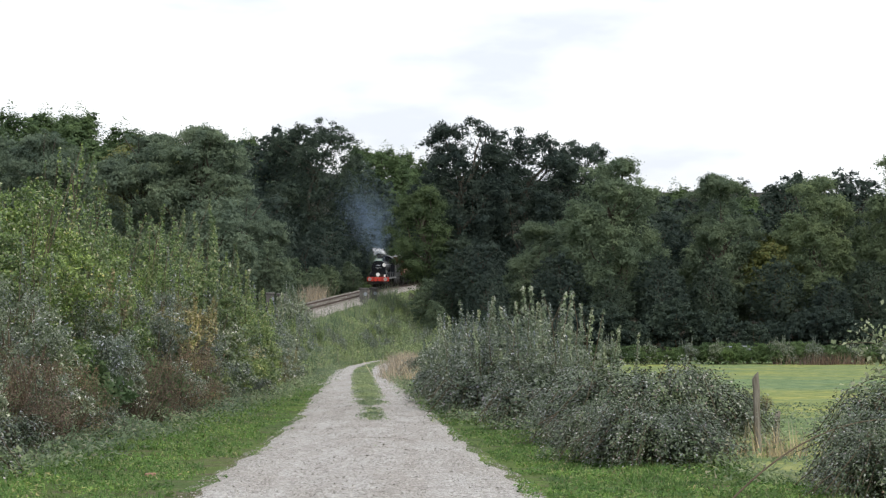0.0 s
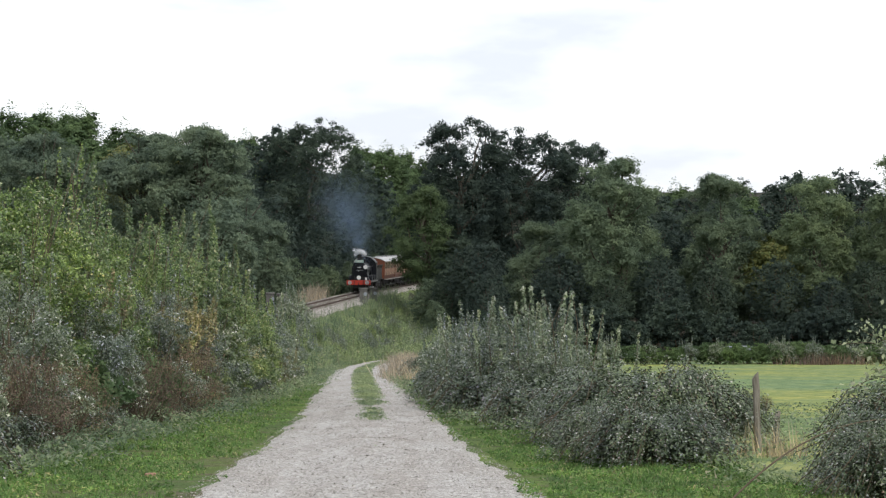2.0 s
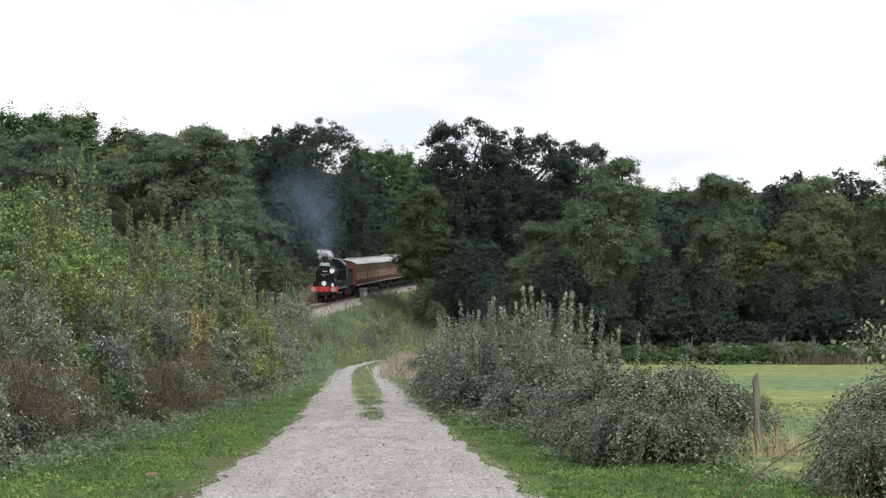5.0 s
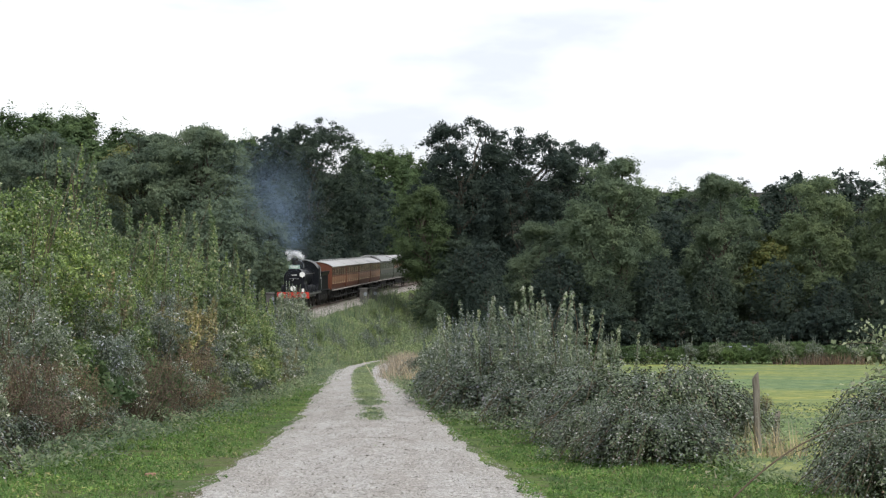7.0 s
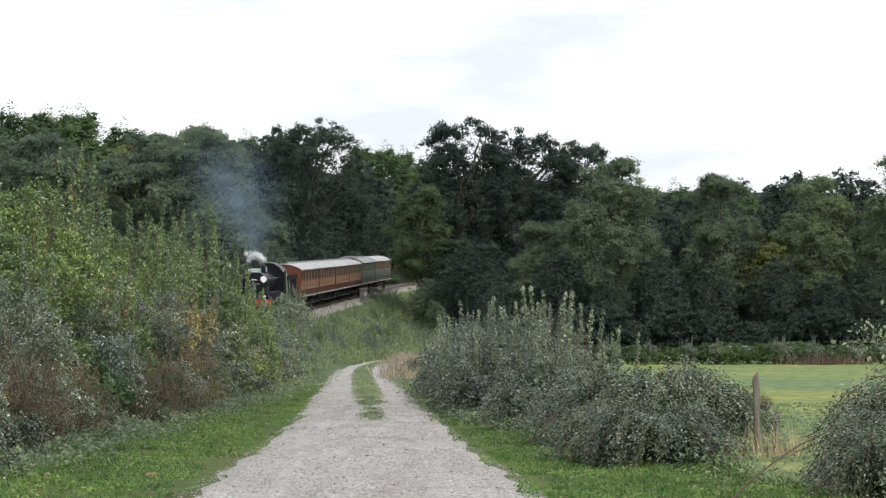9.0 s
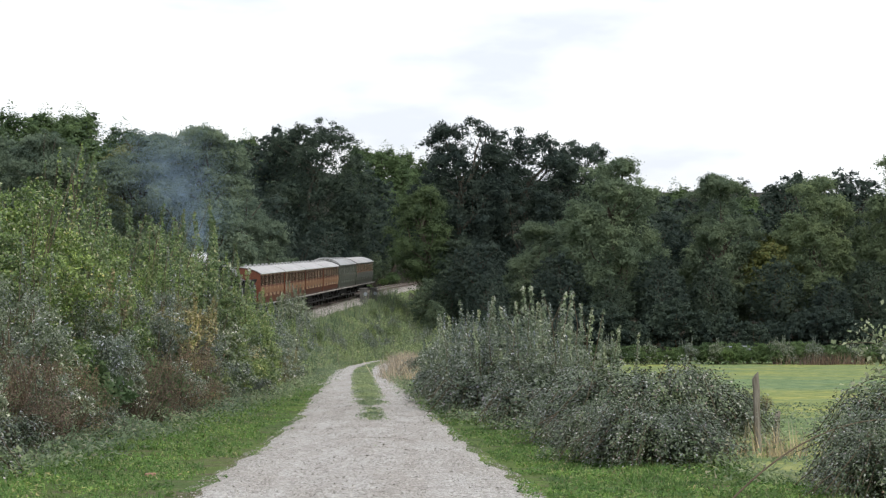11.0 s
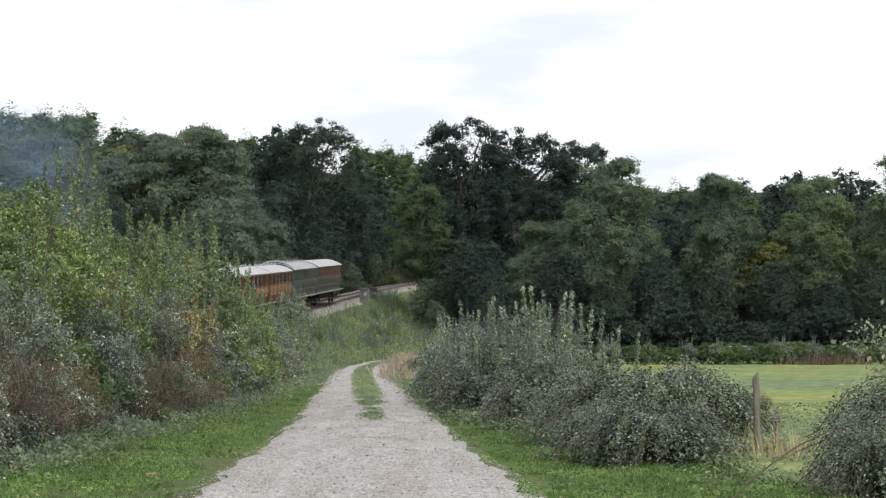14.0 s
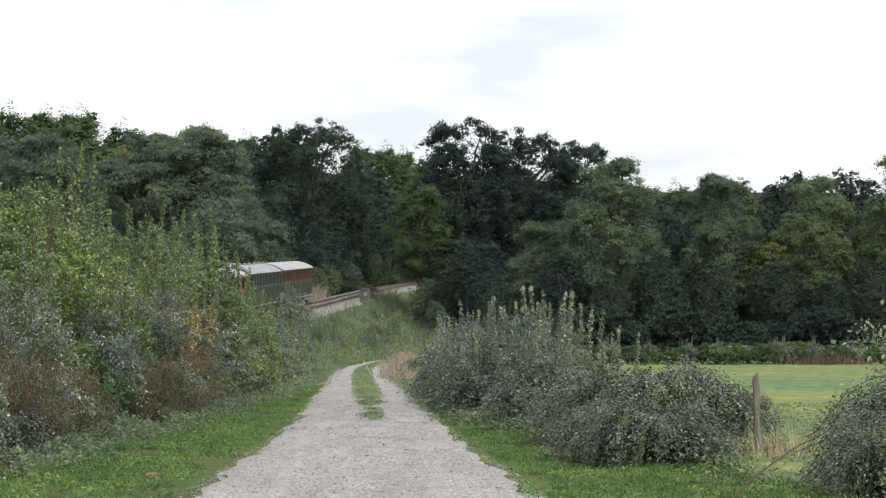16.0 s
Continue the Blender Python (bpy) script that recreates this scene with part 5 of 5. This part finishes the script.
def tender():
    t = new("locomotive_tender")
    part("frame", box(bmesh.new(), -0.95, 0.95, -3.0, 3.0, 0.55, 1.2), "soot", t)
    part("running_plate", box(bmesh.new(), -1.2, 1.2, -3.1, 3.1, 1.2, 1.27), "black", t)
    bm = extrude(bmesh.new(), [(-1.08, 1.27), (1.08, 1.27), (1.08, 2.4), (1.2, 2.6), (1.2, 2.72), (1.14, 2.72), (1.02, 2.5), (-1.02, 2.5), (-1.14, 2.72), (-1.2, 2.72), (-1.2, 2.6), (-1.08, 2.4)], -3.0, 2.6)
    part("tank", bm, "black", t)
    bm = bmesh.new()
    bmesh.ops.create_icosphere(bm, subdivisions=3, radius=1, matrix=Matrix.Translation((0, 0.4, 2.45)) @ Matrix.Diagonal((0.95, 1.9, 0.5, 1)))
    for v in bm.verts:
        v.co += Vector(noise.noise_vector(v.co * 4)) * 0.1
    part("coal_load", bm, "coal", t)
    part("rear_beam", box(bmesh.new(), -1.2, 1.2, -3.14, -3.1, 0.82, 1.27), "soot", t)
    buffers(t, -3.14, -1)
    for s in (-1, 1):
        part("side_plate", box(bmesh.new(), s * 1.1 - 0.02, s * 1.1 + 0.02, 2.5, 3.0, 1.27, 2.3), "black", t)
        part("handrail", tube(bmesh.new(), (s * 1.15, 3.0, 1.4), (s * 1.15, 3.0, 2.3), 0.02, seg=6), "steel", t)
        for y in (1.9, 0.0, -1.9):
            part("axlebox", box(bmesh.new(), s * 1.0 - 0.08, s * 1.0 + 0.08, y - 0.17, y + 0.17, 0.45, 0.85, 0.02), "soot", t)
    for y in (1.9, 0.0, -1.9):
        wheelset("tender_wheels", y, 0.61, t)
    return tagged(t, "black six-wheeled locomotive tender heaped with coal", "tender")


def carriage(name, L, W, eave, rise, side, lower, roof, sash, comps, label, vents=True, bogie=2.4, lookout=None, corridor=False):
    """A panelled wooden carriage; comps compartments, each a door with a window on either side."""
    t = new(name)
    h = L / 2
    w = W / 2
    z0 = 1.16
    part("underframe", box(box(bmesh.new(), -w + 0.2, w - 0.2, -h + 0.05, h - 0.05, 0.95, z0), -w + 0.45, w - 0.45, -h * 0.45, h * 0.45, 0.5, 0.95), "under", t)
    for s in (-1, 1):
        part("step_board", box(bmesh.new(), s * (w + 0.10) - 0.13, s * (w + 0.10) + 0.13, -h + 0.1, h - 0.1, z0 - 0.08, z0 - 0.02), "stepboard", t)
        part("truss_rod", tube(bmesh.new(), (s * (w - 0.3), -h * 0.5, 0.62), (s * (w - 0.3), h * 0.5, 0.62), 0.03, seg=6), "under", t)
        part("lower_step", box(bmesh.new(), s * (w + 0.06) - 0.11, s * (w + 0.06) + 0.11, -h * 0.86, h * 0.86, 0.50, 0.55), "under", t)
    # body with the turn-under of its sides
    prof = [(w - 0.10, z0), (w - 0.02, z0 + 0.35), (w, z0 + 0.75), (w, eave)]
    R = (w * w + rise * rise) / (2 * rise)
    a = math.degrees(math.asin(w / R))
    top = arc(0, eave + rise - R, R, 90 - a, 90 + a, 14)
    out = prof + top[1:-1] + [(-x, z) for x, z in prof[::-1]]
    part("body", extrude(bmesh.new(), out, -h, h), side, t)
    Ro = R + 0.05
    o2 = arc(0, eave + rise - R, Ro, 90 - a - 2.2, 90 + a + 2.2, 14)
    inn = arc(0, eave + rise - R, R + 0.004, 90 - a - 2.2, 90 + a + 2.2, 14)
    part("roof", extrude(bmesh.new(), o2 + inn[::-1], -h - 0.06, h + 0.06), roof, t)
    for s in (-1, 1):
        # on teak the cornice is gilt to paint a pale highlight along the eaves
        part("cornice", box(bmesh.new(), s * (w + 0.022) - 0.025, s * (w + 0.022) + 0.025, -h, h, eave - 0.07, eave - 0.01), "gilt" if lower == "teakpale" else side, t)
        part("waist_rail", box(bmesh.new(), s * (w + 0.008) - 0.012, s * (w + 0.008) + 0.012, -h, h, z0 + 1.02, z0 + 1.08), side, t)
        part("waist_panel", box(bmesh.new(), s * (w + 0.004) - 0.008, s * (w + 0.004) + 0.008, -h + 0.02, h - 0.02, z0 + 0.62, z0 + 1.02), lower, t)
    # compartments
    pitch = L / comps
    dw = 0.62
    zs0, zs1 = z0 + 1.14, eave - 0.15
    qw = max(0.22, min(0.55, (pitch - dw) / 2 - 0.17))

    def window(width, arched):
        bm = bmesh.new()
        box(bm, -0.006, 0.006, -width / 2, width / 2, zs0, zs1)
        return bm

    def frame_bm(width):
        bm = bmesh.new()
        box(bm, -0.006, 0.010, -width / 2 - 0.05, -width / 2, zs0 - 0.05, zs1 + 0.05)
        box(bm, -0.006, 0.010, width / 2, width / 2 + 0.05, zs0 - 0.05, zs1 + 0.05)
        box(bm, -0.006, 0.010, -width / 2, width / 2, zs1, zs1 + 0.05)
        box(bm, -0.006, 0.010, -width / 2, width / 2, zs0 - 0.05, zs0)
        return bm

    def door_bm():
        bm = bmesh.new()
        y0, y1 = -dw / 2, dw / 2
        for a0, a1 in ((y0, y0 + 0.055), (y1 - 0.055, y1)):
            box(bm, -0.03, 0.012, a0, a1, z0 + 0.42, eave - 0.1)
        box(bm, -0.01, 0.008, y0, y1, z0 + 1.07, z0 + 1.12)
        return bm

    dm = qm = fm = qf = None
    for s in (-1, 1):
        for i in range(comps):
            yc = -h + pitch * (i + 0.5)
            m = pose(s * w, yc, 0, 0, 0, 0 if s > 0 else 180)
            if dm is None:
                dm = part("door", door_bm(), "gilt" if lower == "teakpale" else "greenbead", t)
                dm.matrix_basis = m
                fm = part("frame", frame_bm(dw - 0.2), sash, dm)
                gm = part("pane", window(dw - 0.2, True), "glass", dm)
                vm = part("ventilator", box(bmesh.new(), -0.01, 0.05, -0.24, 0.24, eave - 0.12, eave - 0.03, 0.02), "gilt" if lower == "teakpale" else side, dm, "bonnet ventilator over the door")
                # small added plate; gilt on teak, in place of reflections at the waist
                nm = part("class_plate", box(bmesh.new(), -0.01, 0.016, -0.07, 0.07, z0 + 0.85, z0 + 0.96), "gilt" if lower == "teakpale" else side, dm)
                hm = part("handle", tube(bmesh.new(), (0.03, -0.2, z0 + 1.0), (0.03, -0.08, z0 + 1.0), 0.02, seg=6), "gilt", dm)
            else:
                d2 = cloned("door", dm, m, t)
                cloned("frame", fm, Matrix(), d2)
                cloned("pane", gm, Matrix(), d2)
                cloned("ventilator", vm, Matrix(), d2)
                cloned("class_plate", nm, Matrix(), d2)
                cloned("handle", hm, Matrix(), d2)
            for q in (-1, 1):
                mq = pose(s * w, yc + q * (dw / 2 + qw / 2 + 0.07), 0, 0, 0, 0 if s > 0 else 180)
                if qm is None:
                    qm = part("window", frame_bm(qw), sash, t)
                    qm.matrix_basis = mq
                    qf = part("pane", window(qw, False), "glass", qm)
                else:
                    q2 = cloned("window", qm, mq, t)
                    cloned("pane", qf, Matrix(), q2)
    # ends
    for s in (-1, 1):
        bm = bmesh.new()
        for x in (-0.8, -0.27, 0.27, 0.8):
            box(bm, x - 0.03, x + 0.03, s * h - 0.02, s * h + 0.02, z0 + 0.05, eave - 0.05)
        part("end_beading", bm, side, t)
        buffers(t, s * h, s)
        part("gangway" if corridor else "brake_pipe", box(bmesh.new(), -0.5, 0.5, s * h - 0.01, s * (h + 0.001) + s * 0.3, z0, 3.2, 0.03) if corridor else tube(bmesh.new(), (0.3, s * (h + 0.05), 1.3), (0.3, s * (h + 0.2), 0.7), 0.04, seg=6), "under", t)
    zt = eave + rise
    if vents:
        bm0 = None
        for i in range(comps):
            yc = -h + pitch * (i + 0.5)
            for x in (-0.25,):
                m = pose(x, yc, zt + 0.03)
                if bm0 is None:
                    bm0 = tube(bmesh.new(), (0, -0.16, 0.08), (0, 0.16, 0.08), 0.085, 0.085, 8)
                    tube(bm0, (0, 0, -0.06), (0, 0, 0.06), 0.06, seg=8)
                    v0 = part("roof_vent", bm0, "roofgrey", t)
                    v0.matrix_basis = m
                else:
                    cloned("roof_vent", v0, m, t)
    if lookout is not None:
        ly, ll = lookout
        bm = extrude(bmesh.new(), [(-w * 0.86, eave + 0.08), (w * 0.86, eave + 0.08)] + [(x * 0.86, z + 0.12) for x, z in top], ly - ll / 2, ly + ll / 2)
        part("lookout", bm, side, t, "raised guard's lookout on the roof")
        part("lookout_roof", extrude(bmesh.new(), [(x * 0.90, z + 0.17) for x, z in o2] + [(x * 0.90, z + 0.122) for x, z in inn[::-1]], ly - ll / 2 - 0.05, ly + ll / 2 + 0.05), roof, t)
        for s in (-1, 1):
            for q in (-0.45, 0.0, 0.45):
                part("lookout_pane", box(bmesh.new(), q - 0.18, q + 0.18, ly + s * (ll / 2 + 0.004) - 0.004, ly + s * (ll / 2 + 0.004) + 0.004, eave + 0.22, eave + 0.38 + rise * 0.2), "glass", t)
    # bogies
    for s in (-1, 1):
        yb = s * (h - 2.3)
        for e in (-1, 1):
            part("bogie_frame", box(bmesh.new(), e * 0.98 - 0.05, e * 0.98 + 0.05, yb - bogie / 2 - 0.4, yb + bogie / 2 + 0.4, 0.42, 0.68, 0.02), "under", t)
            for q in (-1, 1):
                part("axlebox", box(bmesh.new(), e * 1.04 - 0.08, e * 1.04 + 0.08, yb + q * bogie / 2 - 0.13, yb + q * bogie / 2 + 0.13, 0.38, 0.72, 0.02), "under", t)
        for q in (-1, 1):
            wheelset("wheels", yb + q * bogie / 2, 0.53, t, spokes=0 if bogie > 2.3 else 10)
    return tagged(t, label, "railway carriage", "carriages of the train")


def steam_cloud():
    """Bright steam torn off above the chimney."""
    rng = np.random.default_rng(71)
    t = new("steam_puff")
    lob = [(-0.42 + 0.065 * i, 0.1 - 0.03 * i, 3.90 + 0.26 * math.sin(0.22 * i + 0.2) + 0.06 * rng.normal(), 0.17 - 0.006 * i + 0.05 * rng.random()) for i in range(15)]
    lob += [(0.35, 0.1, 4.28, 0.15), (0.55, 0.2, 4.26, 0.12), (0.1, 0.05, 4.16, 0.16), (-0.35, -0.5, 3.95, 0.12), (-0.5, -0.9, 3.85, 0.09)]
    bm = bmesh.new()
    for x, y, z, r in lob[::2]:
        bmesh.ops.create_icosphere(bm, subdivisions=2, radius=r * 0.8, matrix=Matrix.Translation((x, y, z)))
    for v in bm.verts:
        v.co += Vector(noise.noise_vector(v.co * 6)) * 0.10
    part("core", bm, "steam", t)
    lb = np.array(lob)
    k = rng.integers(0, len(lob), 5200)
    p = lb[k, :3] + rng.normal(0, 1, (5200, 3)) * lb[k, 3:4] * 0.75
    wisp = new("wisps", leaves("wisps", p, rng.normal(0, 1, (5200, 3)), 0.035, 0.03, "steam", rng, 3))
    wisp.parent = t
    return tagged(t, "bright white steam blowing from the chimney", "steam", kind="stuff")


def smoke_cloud(seed, n, sx, sy, sz, lean, label):
    """Thin smoke of countless fine specks, thickest in its middle, leaning as it rises."""
    rng = np.random.default_rng(seed)
    p = rng.normal(0, 1, (n, 3)) * np.array([sx, sy, sz])
    for f, a in ((0.9, 0.5), (2.3, 0.2)):
        p += a * np.array([list(noise.noise_vector(Vector(v) * (f * 0.6))) for v in p])
    p[:, 0] += lean * p[:, 2]
    ob = new("smoke_plume", leaves("smoke_plume", p, rng.normal(0, 1, (n, 3)), 0.0135, 0.0125, "smoke", rng, 3))
    return tagged(ob, label, "smoke", kind="stuff")


engine = locomotive()
wagon = tender()
TEAK = dict(L=12.0, W=2.6, eave=3.04, rise=0.37, side="teak", lower="teakpale", roof="rooflight", sash="teak", comps=6)
first = carriage("teak_carriage", **TEAK, label="varnished teak compartment carriage with a pale roof", bogie=2.1)
train = [(engine, 4.97, 4.4), (wagon, 3.61, 3.14)]
cars = [first] + [copy_thing(first, pose(0, 0, 0)) for i in range(3)]
for c in cars[1:]:
    for o in c.children:
        if o.name.startswith("wheels"):
            WHEELS.append((o, o.matrix_basis.translation.y, 0.53))
green_a = carriage("green_carriage", 15.2, 2.66, 3.10, 0.42, "green", "green", "roofgrey", "greenbead", 7, "dull green panelled carriage with a raised roof lookout", bogie=2.44, lookout=(7.1, 0.8))
green_b = carriage("green_carriage", 18.3, 2.7, 3.14, 0.42, "green", "green", "rooflight", "mahogany", 9, "dull green carriage with mahogany window frames", vents=False, bogie=2.44)
steam = steam_cloud()
plumes = [smoke_cloud(81, 26000, 0.65, 0.9, 1.0, 0.05, "thin grey smoke rising from the engine"),
          smoke_cloud(82, 80000, 1.15, 1.5, 1.35, -0.05, "thin blue-grey smoke drifting above the train"),
          smoke_cloud(83, 70000, 1.5, 2.2, 1.5, -0.1, "faint blue haze of smoke drifting before the trees")]


# ---------------------------------------------------------------- the train runs along the line
YS = np.arange(20.0, 480.0, 0.5)
XS = np.array([track_x(v) for v in YS])
ARC = np.concatenate([[0], np.cumsum(np.hypot(np.diff(XS), np.diff(YS)))])
SPEED = 11.15


def on_track(s):
    """The pose on the line at distance s, facing along the train's way (towards falling s)."""
    y = float(np.interp(s, ARC, YS))
    x = track_x(y)
    d = track_x(y + 0.5) - track_x(y - 0.5)
    return pose(x, y, RAIL_Z, 0, 0, 180 - math.degrees(math.atan(d)))


FRONT0 = float(np.interp(247.2, YS, ARC))


def front(t):
    """Distance of the front beam along the line."""
    return FRONT0 - SPEED * t


def motions():
    secs = [0.5 * i for i in range(33)]
    gap = 4.45                                    # front beam to the middle of the engine
    order = [(engine, gap), (wagon, 8.95 + 3.15)]
    at = 8.95 + 6.3 + 0.55
    for c in cars:
        order.append((c, at + 6.35))
        at += 12.65
    order.append((green_a, at + 8.0))
    at += 16.05
    order.append((green_b, at + 9.55))
    for ob, back in order:
        walk(ob, [(t, on_track(front(t) + back)) for t in secs])
    walk(steam, [(t, on_track(front(t) + 1.15)) for t in secs])
    fine = [i / 15 for i in range(241)]
    for ob, y, r in WHEELS:
        walk(ob, [(t, pose(0, y, r) @ Matrix.Rotation(-SPEED * t / r, 4, 'X')) for t in fine])
    for rod, s in RODS:
        a0 = 0 if s > 0 else math.pi / 2
        rows = []
        for t in fine:
            a = a0 - SPEED * t / 0.785
            rows.append((t, pose(0, 0.3 * math.cos(a), 0.785 + 0.3 * math.sin(a))))
        walk(rod, rows)
    for ob, ahead, up, side in ((plumes[0], 0.6, 5.1, 0.0), (plumes[1], 3.2, 7.2, 0.6), (plumes[2], 5.5, 8.8, 1.2)):
        rows = []
        for t in secs:
            m = on_track(front(t) + 1.15 - ahead)
            rows.append((t, pose(m.translation.x - side, m.translation.y, RAIL_Z + up + 0.05 * t)))
        walk(ob, rows)


motions()
